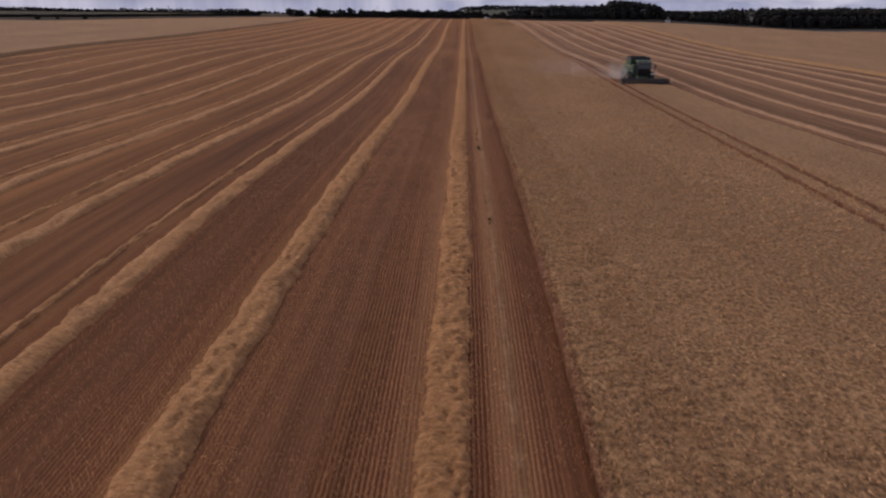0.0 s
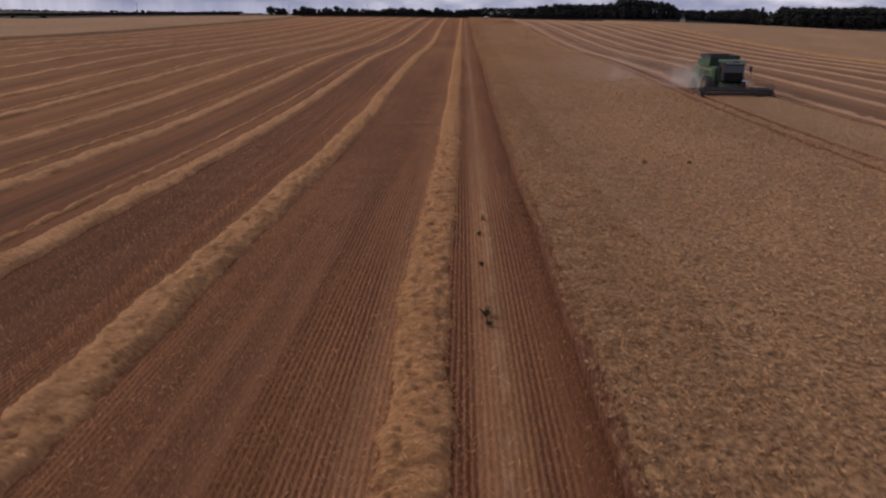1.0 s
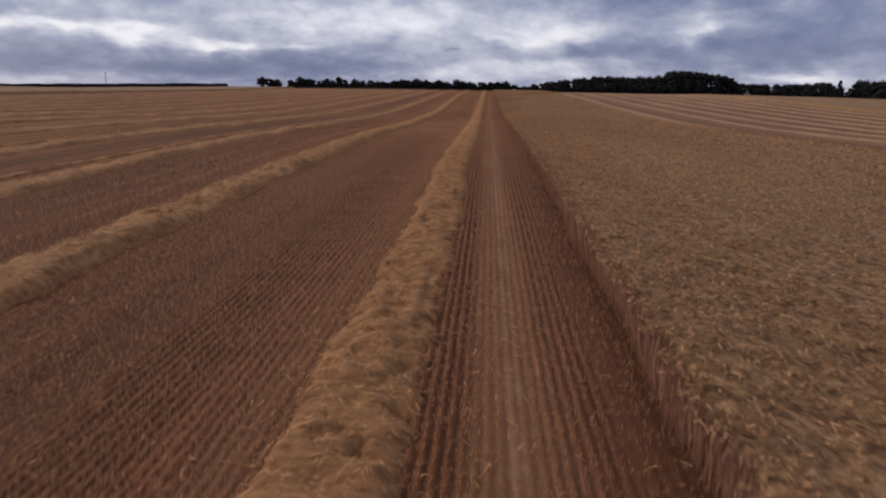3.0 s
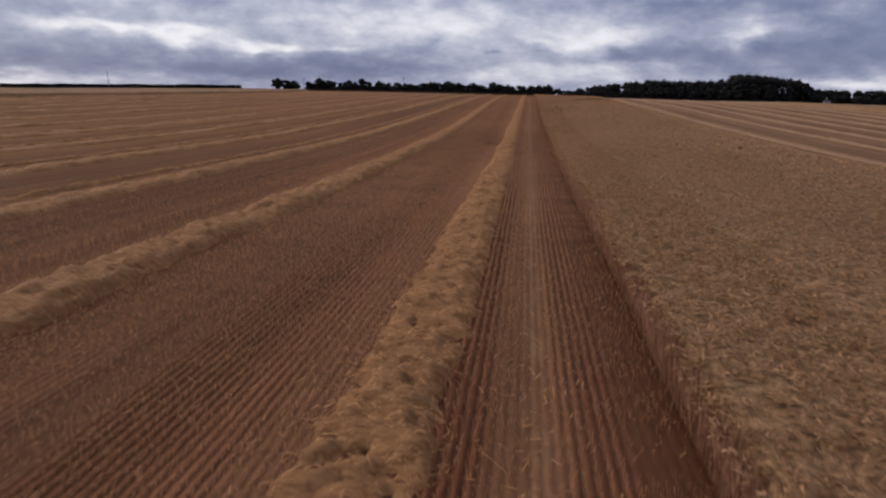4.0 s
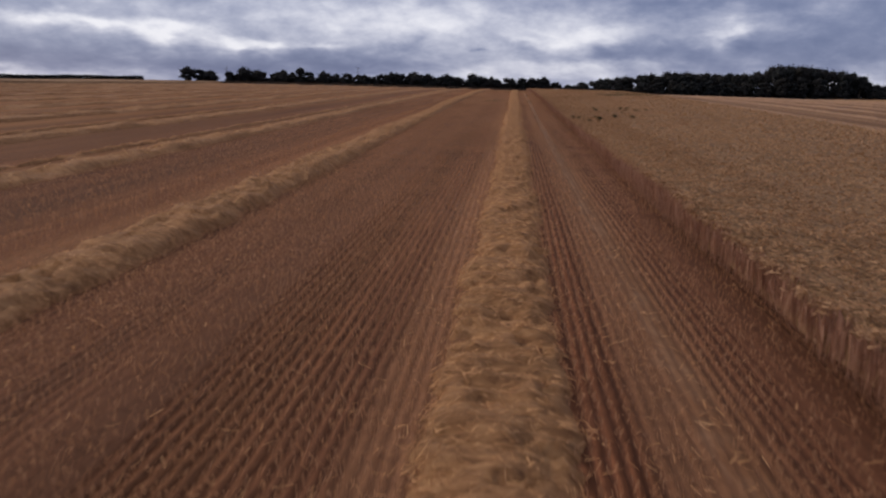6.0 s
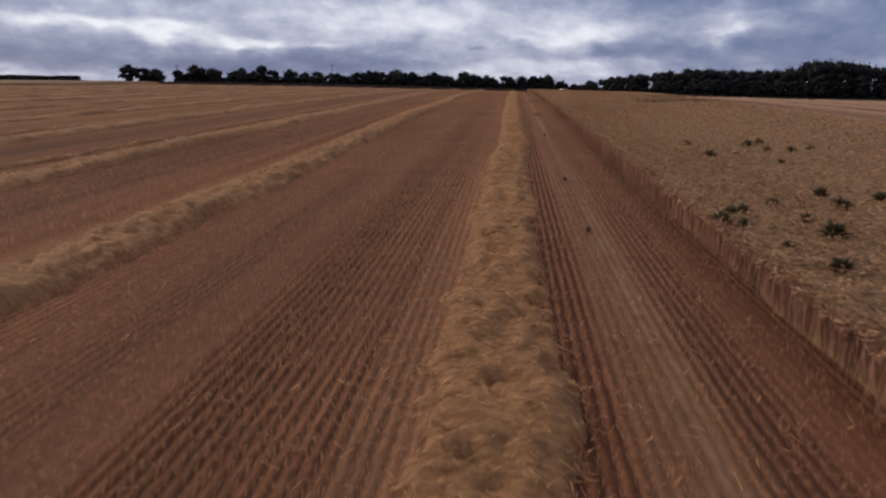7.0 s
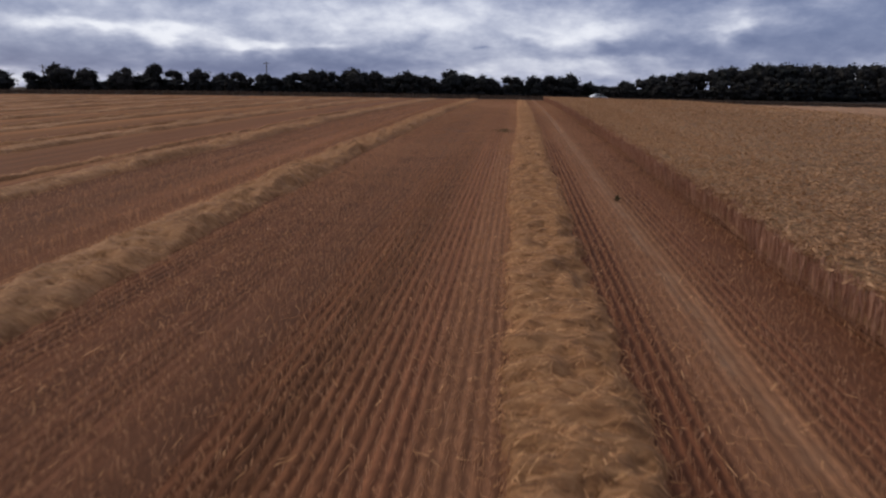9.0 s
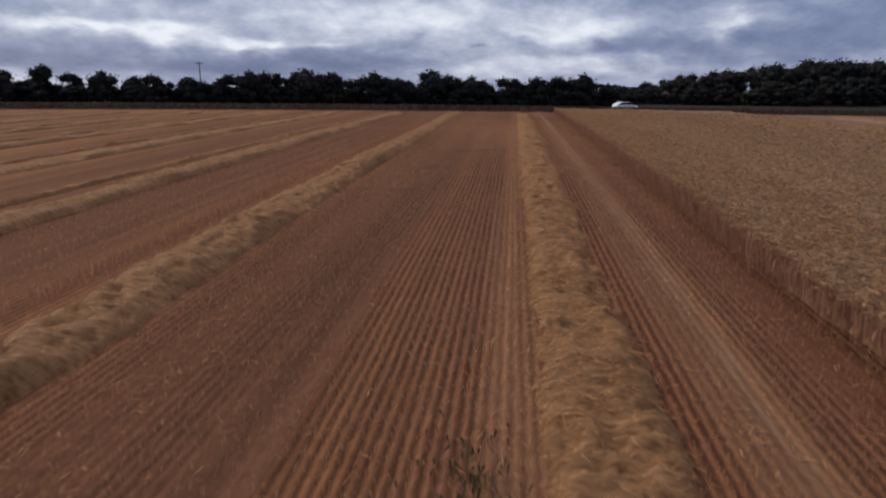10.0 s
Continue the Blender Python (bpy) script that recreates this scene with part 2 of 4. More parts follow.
    patch = add_noise(n, l, 0.07, 4, pos, (1.0, 0.4, 1.0))
    col = add_mix(n, l, 0.8, col, add_ramp(n, l, patch, ((0.3, (0.78, 0.74, 0.72)), (0.7, (1.18, 1.2, 1.2)))), "MULTIPLY")
    # soil lightened along y: brightness of stubble seen at a grazing angle, painted in
    grazing_gain = add_ramp(n, l, add_math(n, l, "DIVIDE", y, 400.0, True), ((0.1, (0.92, 0.91, 0.91)), (0.4, (1.05, 1.05, 1.05)), (0.52, (1.15, 1.15, 1.15)), (0.68, (1.22, 1.22, 1.22)), (0.85, (1.36, 1.36, 1.36)), (1.0, (1.42, 1.42, 1.42))))
    col = add_mix(n, l, 1.0, col, grazing_gain, "MULTIPLY")
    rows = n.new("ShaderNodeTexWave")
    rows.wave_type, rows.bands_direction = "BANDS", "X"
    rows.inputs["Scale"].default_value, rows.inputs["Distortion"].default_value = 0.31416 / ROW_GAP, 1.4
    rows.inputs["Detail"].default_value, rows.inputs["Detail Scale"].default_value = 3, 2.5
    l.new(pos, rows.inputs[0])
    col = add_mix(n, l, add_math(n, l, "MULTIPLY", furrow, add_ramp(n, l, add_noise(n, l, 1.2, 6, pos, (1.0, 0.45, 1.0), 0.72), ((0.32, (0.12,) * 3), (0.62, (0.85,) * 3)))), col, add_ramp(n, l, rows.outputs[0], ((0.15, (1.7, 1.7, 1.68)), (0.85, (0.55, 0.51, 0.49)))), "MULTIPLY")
    col = add_mix(n, l, worn, col, (0.285, 0.176, 0.108))
    grain = add_noise(n, l, 9.0, 6, pos, (1.0, 0.45, 1.0), 0.7)
    col = add_mix(n, l, 0.45, col, add_ramp(n, l, grain, ((0.3, (0.6, 0.6, 0.6)), (0.7, (1.35, 1.33, 1.3)))), "MULTIPLY")
    grass = add_ramp(n, l, add_noise(n, l, 0.35, 5, pos), ((0.3, (0.026, 0.020, 0.014)), (0.6, (0.042, 0.030, 0.021)), (0.8, (0.065, 0.044, 0.030))))
    past = add_math(n, l, "SUBTRACT", y, add_math(n, l, "ADD", add_math(n, l, "MULTIPLY", x, 0.22), 413.0))
    col = add_mix(n, l, add_math(n, l, "MULTIPLY", past, 0.8, True), col, grass)
    far = add_ramp(n, l, add_noise(n, l, 0.004, 2, pos, (0.4, 1.0, 1.0)), ((0.35, (0.05, 0.05, 0.03)), (0.5, (0.09, 0.075, 0.045)), (0.7, (0.13, 0.10, 0.065))), "CONSTANT")
    col = add_mix(n, l, add_math(n, l, "DIVIDE", add_math(n, l, "SUBTRACT", past, 60.0), 60.0, True), col, far)
    east_side = add_math(n, l, "MULTIPLY", add_math(n, l, "ADD", x, 9.0), 0.5, True)
    # the eastern swaths are lighter at the field's near end, darker past y = 90
    near_tone = add_mix(n, l, add_math(n, l, "DIVIDE", add_math(n, l, "SUBTRACT", y, 45.0), 45.0, True), (1.02, 1.02, 0.98), (0.85, 0.82, 0.80))
    side_tint = add_mix(n, l, east_side, (0.76, 0.69, 0.60), near_tone)
    side_tint = add_mix(n, l, add_math(n, l, "GREATER_THAN", x, 23.5), side_tint, (0.74, 0.84, 1.02))
    l.new(add_mix(n, l, 1.0, col, side_tint, "MULTIPLY"), bsdf.inputs["Base Color"])
    add_bump(n, l, bsdf, add_math(n, l, "ADD", grain, add_math(n, l, "MULTIPLY", rows.outputs[0], furrow)), 0.6, 0.05)


def straw_like(name, stops, through=0.3, locks=0.0):
    """Dry stalks: each piece takes a shade of its own, with broad weathering over the field."""
    def build(n, l, bsdf, out):
        g = n.new("ShaderNodeNewGeometry")
        col = add_ramp(n, l, g.outputs["Random Per Island"], stops)
        broad = add_noise(n, l, 0.12, 4, g.outputs["Position"], (1.0, 0.35, 1.0))
        col = add_mix(n, l, 0.8, col, add_ramp(n, l, broad, ((0.3, (0.8, 0.77, 0.74)), (0.7, (1.15, 1.16, 1.15)))), "MULTIPLY")
        if locks:
            lock = add_noise(n, l, 5.0, 3, g.outputs["Position"], (0.9, 1.8, 1.0))
            col = add_mix(n, l, locks, col, add_ramp(n, l, lock, ((0.35, (0.5, 0.47, 0.44)), (0.62, (1.3, 1.31, 1.32)))), "MULTIPLY")
        l.new(col, bsdf.inputs["Base Color"])
        tr = n.new("ShaderNodeBsdfTranslucent")
        l.new(col, tr.inputs[0])
        mix = n.new("ShaderNodeMixShader")
        mix.inputs[0].default_value = through
        l.new(bsdf.outputs[0], mix.inputs[1])
        l.new(tr.outputs[0], mix.inputs[2])
        l.new(mix.outputs[0], out.inputs[0])
    return material(name, build, 0.75, 0.25)


def build_canopy(n, l, bsdf, out):
    """The closed top of the ripe crop: ears over gaps, whose shade is painted dark."""
    g = n.new("ShaderNodeNewGeometry")
    pos = g.outputs["Position"]
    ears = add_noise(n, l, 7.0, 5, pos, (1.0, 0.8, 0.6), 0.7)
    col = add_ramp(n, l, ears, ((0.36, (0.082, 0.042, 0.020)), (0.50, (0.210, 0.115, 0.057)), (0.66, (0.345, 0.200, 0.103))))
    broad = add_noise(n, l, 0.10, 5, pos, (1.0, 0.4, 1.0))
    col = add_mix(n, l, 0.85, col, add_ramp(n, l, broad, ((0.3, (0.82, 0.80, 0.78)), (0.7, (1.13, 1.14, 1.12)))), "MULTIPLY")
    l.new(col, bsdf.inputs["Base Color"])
    add_bump(n, l, bsdf, ears, 0.9, 0.12)


def build_mound(n, l, bsdf, out):
    g = n.new("ShaderNodeNewGeometry")
    pos = g.outputs["Position"]
    f = add_noise(n, l, 4.0, 6, pos, (0.8, 3.2, 1.5), 0.7)
    col = add_ramp(n, l, f, ((0.32, (0.138, 0.060, 0.025)), (0.46, (0.266, 0.126, 0.053)), (0.60, (0.352, 0.180, 0.080)), (0.75, (0.428, 0.232, 0.108))))
    broad = add_noise(n, l, 0.8, 4, pos)
    col = add_mix(n, l, 0.7, col, add_ramp(n, l, broad, ((0.3, (0.75, 0.74, 0.72)), (0.7, (1.15, 1.15, 1.14)))), "MULTIPLY")
    s = n.new("ShaderNodeSeparateXYZ")
    l.new(pos, s.inputs[0])
    # rows beyond the crop are mixed towards a greyer brown
    col = add_mix(n, l, add_math(n, l, "GREATER_THAN", s.outputs[0], 23.5), col, add_mix(n, l, 0.6, col, (0.235, 0.148, 0.100)))
    l.new(col, bsdf.inputs["Base Color"])
    add_bump(n, l, bsdf, f, 1.0, 0.10)


def build_leaf(n, l, bsdf, out):
    g = n.new("ShaderNodeNewGeometry")
    oi = n.new("ShaderNodeObjectInfo")
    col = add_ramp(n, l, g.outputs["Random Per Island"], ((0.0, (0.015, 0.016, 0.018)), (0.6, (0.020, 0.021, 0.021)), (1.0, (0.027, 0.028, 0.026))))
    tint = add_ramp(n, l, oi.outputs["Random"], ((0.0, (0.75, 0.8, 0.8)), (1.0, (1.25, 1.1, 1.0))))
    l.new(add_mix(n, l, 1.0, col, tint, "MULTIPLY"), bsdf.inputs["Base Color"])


def build_bark(n, l, bsdf, out):
    f = add_noise(n, l, 6.0, 5, None, (1, 1, 0.25))
    l.new(add_ramp(n, l, f, ((0.3, (0.035, 0.028, 0.022)), (0.7, (0.10, 0.08, 0.06)))), bsdf.inputs["Base Color"])
    add_bump(n, l, bsdf, f, 0.7, 0.03)


def build_asphalt(n, l, bsdf, out):
    f = add_noise(n, l, 40.0, 4)
    b = add_noise(n, l, 0.5, 4)
    c = add_ramp(n, l, f, ((0.3, (0.035, 0.035, 0.037)), (0.7, (0.075, 0.073, 0.07))))
    l.new(add_mix(n, l, 0.7, c, add_ramp(n, l, b, ((0.3, (0.7, 0.7, 0.7)), (0.7, (1.3, 1.3, 1.25)))), "MULTIPLY"), bsdf.inputs["Base Color"])
    add_bump(n, l, bsdf, f, 0.4, 0.01)


M_GROUND = material("stubble_soil", build_ground, 0.95, 0.1)
M_STUBBLE = straw_like("stubble_stalk", ((0.0, (0.300, 0.150, 0.080)), (0.5, (0.370, 0.191, 0.103)), (1.0, (0.445, 0.242, 0.135))), 0.45)
M_DRYGRASS = straw_like("dry_grass", ((0.0, (0.028, 0.018, 0.013)), (0.6, (0.050, 0.032, 0.022)), (1.0, (0.095, 0.062, 0.042))))
M_STRAW = straw_like("loose_straw", ((0.0, (0.270, 0.126, 0.053)), (0.5, (0.475, 0.243, 0.106)), (1.0, (0.685, 0.385, 0.182))), 0.35, 0.35)
M_EAR = straw_like("wheat_ear", ((0.0, (0.215, 0.110, 0.054)), (0.5, (0.340, 0.186, 0.094)), (1.0, (0.490, 0.284, 0.152))), 0.4)
M_STALK = straw_like("wheat_stalk", ((0.0, (0.190, 0.088, 0.055)), (0.5, (0.325, 0.162, 0.102)), (1.0, (0.450, 0.252, 0.168))))
M_DUST = plain("dust", (0.68, 0.62, 0.59), 0.95, 0, 0.1, 1.0, 0.1)
M_CANOPY = material("crop_canopy", build_canopy, 0.9, 0.15)
M_MOUND = material("straw_mound", build_mound, 0.85, 0.2)
M_LEAF = material("hedge_leaf", build_leaf, 0.9, 0.08)
M_WEED = straw_like("weed_leaf", ((0.0, (0.048, 0.041, 0.021)), (0.6, (0.095, 0.077, 0.038)), (1.0, (0.200, 0.152, 0.085))), 0.4)
M_BARK = material("bark", build_bark, 0.95, 0.1)
M_ROAD = material("asphalt", build_asphalt, 0.85, 0.2)
M_GREEN = plain("green_paint", (0.024, 0.050, 0.026), 0.7, 0, 0.35, 1.5)
M_DARK = plain("black_steel", (0.022, 0.022, 0.024), 0.5, 0, 0.4, 4)
M_YELLOW = plain("yellow_paint", (0.17, 0.125, 0.05), 0.55, 0, 0.25, 2)
M_STEEL = plain("worn_steel", (0.32, 0.31, 0.29), 0.45, 0.6, 0.3, 5)
M_DUSTY = plain("dusty_steel", (0.055, 0.036, 0.028), 0.85, 0, 0.4, 3)
M_RUBBER = plain("tyre_rubber", (0.025, 0.023, 0.022), 0.85, 0, 0.3, 4)
M_WHITE = plain("white_paint", (0.72, 0.73, 0.74), 0.3, 0, 0.06, 1)
M_GREYPAINT = plain("grey_plastic", (0.12, 0.12, 0.125), 0.6, 0, 0.2, 4)
M_GLASS = plain("tinted_glass", (0.012, 0.015, 0.018), 0.08, 0, 0.2, 0.5, 0.6)
M_LAMP = plain("lamp_lens", (0.34, 0.34, 0.33), 0.15, 0, 0.05, 3, 0.6)
M_WOODPOLE = plain("pole_wood", (0.09, 0.07, 0.055), 0.9, 0, 0.4, 2)
M_RENDERWALL = plain("cream_render", (0.36, 0.33, 0.29), 0.9, 0, 0.12, 0.8)
M_SLATE = plain("roof_slate", (0.09, 0.085, 0.085), 0.8, 0, 0.3, 2)

# ---------------------------------------------------------------- ground


def value_noise(x, y, seed):
    """Smooth value noise in two dimensions, 0 to 1."""
    xi, yi = np.floor(x).astype(np.int64), np.floor(y).astype(np.int64)
    fx, fy = x - xi, y - yi
    fx, fy = fx * fx * (3 - 2 * fx), fy * fy * (3 - 2 * fy)

    def h(a, b):
        v = (a * 374761393 + b * 668265263 + seed * 974634777) & 0x7FFFFFFF
        v = ((v ^ (v >> 13)) * 1274126177) & 0x7FFFFFFF
        return ((v ^ (v >> 16)) & 0xFFFF) / 65535.0

    return (h(xi, yi) * (1 - fx) + h(xi + 1, yi) * fx) * (1 - fy) + (h(xi, yi + 1) * (1 - fx) + h(xi + 1, yi + 1) * fx) * fy


def ground_sheet():
    xs = np.concatenate([[-4500, -3000, -2000, -1300, -900, -650, -480, -380], np.arange(-312, 313, 6.0), [380, 480, 650, 900, 1300, 2000, 3000, 4500]])
    ys = np.concatenate([[-1500, -700, -400, -250], np.arange(-150, 601, 6.0), [640, 720, 850, 1050, 1400, 1900, 2600, 3500, 4700]])
    gx, gy = np.meshgrid(xs, ys, indexing="ij")
    v = np.stack([gx, gy, height(gx, gy)], -1).reshape(-1, 3)
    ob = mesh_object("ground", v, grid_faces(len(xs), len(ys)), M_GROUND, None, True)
    return tagged(ob, "harvested field of red-brown soil and short straw stubble", "field", kind="structure")


ground_sheet()


def strip(name, off0, off1, lift, mat, x0=-330.0, x1=330.0, step=4.0):
    """A band that runs along the field's far end."""
    xs = np.arange(x0, x1 + 1, step)
    vs = []
    for o in np.linspace(off0, off1, 5):
        yy = field_end(xs) + o
        vs.append(np.stack([xs, yy, height(xs, yy) + lift], -1))
    v = np.stack(vs, 1).reshape(-1, 3)
    return mesh_object(name, v, grid_faces(len(xs), 5), mat, None, True)


tagged(strip("road", 5.0, 10.5, 0.03, M_ROAD), "narrow dark asphalt lane along the field end", "road", kind="structure")

# ---------------------------------------------------------------- straw windrows
def tear(u, y, seed):
    """Where the matted straw is torn open, 0 to 1."""
    bend = 1.2 * value_noise(u * 1.6 + 3, y * 0.9, seed + 10)
    pits = value_noise(u * 3.0 + 11, y * 8.5 + bend, seed + 12)
    ply = value_noise(u * 1.1 + 5, y * 8.5 + 2 * bend, seed + 13)
    ragged = value_noise(u * 2.0 + 17, y * 3.4, seed + 14) * smooth(0.2, 0.6, u)
    return np.minimum(1.25, np.clip((pits - 0.66) / 0.09, 0, 1) + 0.6 * np.clip((ply - 0.68) / 0.08, 0, 1) + np.clip((ragged - 0.62) / 0.15, 0, 0.8))


def fleece(u, y, seed):
    """Height of matted straw over the mound: swathes folded across the row, with torn crevices between."""
    bend = 0.9 * value_noise(u * 1.6 + 3, y * 0.9, seed + 10)
    fold = value_noise(u * 1.3 + 7, y * 2.1 + bend, seed + 3) - 0.5
    lock = value_noise(u * 3.2, y * 4.6 + 2.4 * bend, seed + 4) - 0.5
    return 0.09 * fold + 0.10 * lock - 0.10 * tear(u, y, seed)


def flank(u, y, half, seed):
    side = np.sign(u)
    return half * (0.72 + 0.26 * value_noise(y * 0.45, side * 7 + 3, seed + 1) + 0.22 * value_noise(y * 1.9, side * 5 + 1, seed + 6) + 0.16 * value_noise(y * 5.3, side * 9 + 2, seed + 7))


def windrow(x0, y0, y1, half, high, step, straws, seed, width_seg=12, drift=None, shape=4.0):
    def surface(u, y):
        body = np.clip(1 - np.abs(u) ** shape, 0, 1)
        mid = x0 if drift is None else np.interp(y, *drift)
        x = mid + 0.22 * (value_noise(y * 0.11, y * 0 + seed, seed) - 0.5) + u * flank(u, y, half, seed)
        top = high * (0.70 + 0.6 * value_noise(y * 0.5, u * 0.4 + 9, seed + 2))
        return x, height(x, y) + top * body + fleece(u, y, seed) * np.sqrt(body) - 0.03 * (body <= 0.001)

    ys = np.arange(y0, y1, step)
    us = np.linspace(-1, 1, width_seg + 1)
    gu, gy = np.meshgrid(us, ys, indexing="ij")
    px, pz = surface(gu, gy)
    root = new("straw_windrow")
    v = np.stack([px, gy, pz], -1).reshape(-1, 3)
    mesh_object("mound", v, grid_faces(len(us), len(ys)), M_MOUND, root, True)
    if straws:
        r = np.random.default_rng(seed)
        u = r.uniform(-1.0, 1.0, straws)
        stray = r.random(straws) < 0.17
        u = np.where(stray, np.sign(u) * (0.92 + np.abs(r.normal(0, 0.22, straws))), u)
        y = r.uniform(y0, y1, straws)
        # straws lie in jumbled locks, mostly across the row, some on end
        ang = (value_noise(u * 3.4 + 20, y * 5.0, seed + 9) - 0.5) * 1.5 + r.normal(0, 0.55, straws)
        ln = r.uniform(0.05, 0.19, straws)
        dx, dy = np.cos(ang) * ln, np.sin(ang) * ln
        w = flank(u, y, half, seed)
        x, z = surface(u, y)
        xa, za = surface(np.clip(u - dx / 2 / w, -1, 1), y - dy / 2)
        xc, zc = surface(np.clip(u + dx / 2 / w, -1, 1), y + dy / 2)
        lift = r.uniform(-0.02, 0.05, straws)
        tip = r.normal(0.0, 0.035, straws)
        torn = tear(u, y, seed) > 0.2
        lift = np.where(torn & (r.random(straws) < 0.85), lift - 0.25, lift)
        hw = r.uniform(0.003, 0.0075, straws) * (1.0 if straws > 50000 else 1.8)
        nx, ny = -np.sin(ang) * hw, np.cos(ang) * hw
        a = np.stack([x - dx / 2, y - dy / 2, za + lift], -1)
        c = np.stack([x + dx / 2, y + dy / 2, zc + lift + tip], -1)
        o = np.stack([nx, ny, hw * 0.4], -1)
        vv = np.stack([a - o, a + o, c], 1).reshape(-1, 3)
        s = mesh_object("straw", vv, np.arange(straws * 3).reshape(-1, 3), M_STRAW, root)
        tagged(s, kind="stuff")
    return root


def thin_row(x0, seed):
    """A slight ridge of straw and taller stubble left at a swath's edge."""
    w = windrow(x0, START_Y + 40, field_end(x0) - 9, 0.2, 0.10, 0.5, 6000, seed, 6)
    return tagged(w, "thin pale ridge of straw along a swath edge", "windrow", "thin straw ridges")


# the second row wavers: place along the field, and across it
SECOND_ROW = ((-45, 13, 30, 47, 60, 82, 100, 150, 165, 178, 205, 250, 280, 310, 410), (-7.1, -7.12, -7.0, -7.3, -7.05, -6.95, -6.95, -6.75, -6.48, -6.62, -6.55, -7.0, -7.32, -7.2, -7.15))
ROW_LABEL = "long raised row of loose golden straw on stubble"
for k in range(0, 13):
    x0 = -0.18 - k * PITCH + (0, 0, 0.5, 0.6, 0.6)[min(k, 4)]
    near = (0.09, 0.16, 0.35, 0.6)[k] if k < 4 else 1.6
    straws = (280000, 110000, 24000, 8000)[k] if k < 4 else 0
    w = windrow(x0, START_Y if k < 8 else 0.0, field_end(x0) - 9, (0.66, 0.70)[k] if k < 2 else 0.62, (0.15, 0.25)[k] if k < 2 else 0.20, near, straws, 11 + k, 20 if k < 2 else 8, SECOND_ROW if k == 1 else None, 5.0 if k == 0 else 4.0)
    tagged(w, ROW_LABEL, "windrow", "straw windrows")
for k in range(2, 6):
    thin_row(-1.5 - k * PITCH, 140 + k)
for k in range(0, 8):
    x0 = COMBINE_X + k * 6.6 + (0.9 if k else -0.3)
    w = windrow(x0, COMBINE_Y + 7 if k == 0 else 0.0, field_end(x0) - 9, 0.5, 0.17, 0.8, 5000 if k < 2 else 0, 61 + k, 8)
    tagged(w, ROW_LABEL, "windrow", "straw windrows")

# ---------------------------------------------------------------- stubble
def blades(name, x, y, z, hgt_, width, lean, seed, mat, parent=None):
    """Upright stalks, narrow at the foot and frayed at the tip."""
    r = np.random.default_rng(seed)
    k = len(x)
    a = r.uniform(0, math.pi, k)
    ca, sa = np.cos(a) * width / 2, np.sin(a) * width / 2
    lx, ly = r.normal(0, lean, k), r.normal(0, lean, k)
    p = np.stack([x, y, z - 0.01], -1)
    t1 = np.stack([x + lx + ca, y + ly + sa, z + hgt_], -1)
    t0 = np.stack([x + lx - ca, y + ly - sa, z + hgt_ * r.uniform(0.82, 1.0, k)], -1)
    v = np.stack([p, t1, t0], 1).reshape(-1, 3)
    return mesh_object(name, v, np.arange(k * 3).reshape(-1, 3), mat, parent)


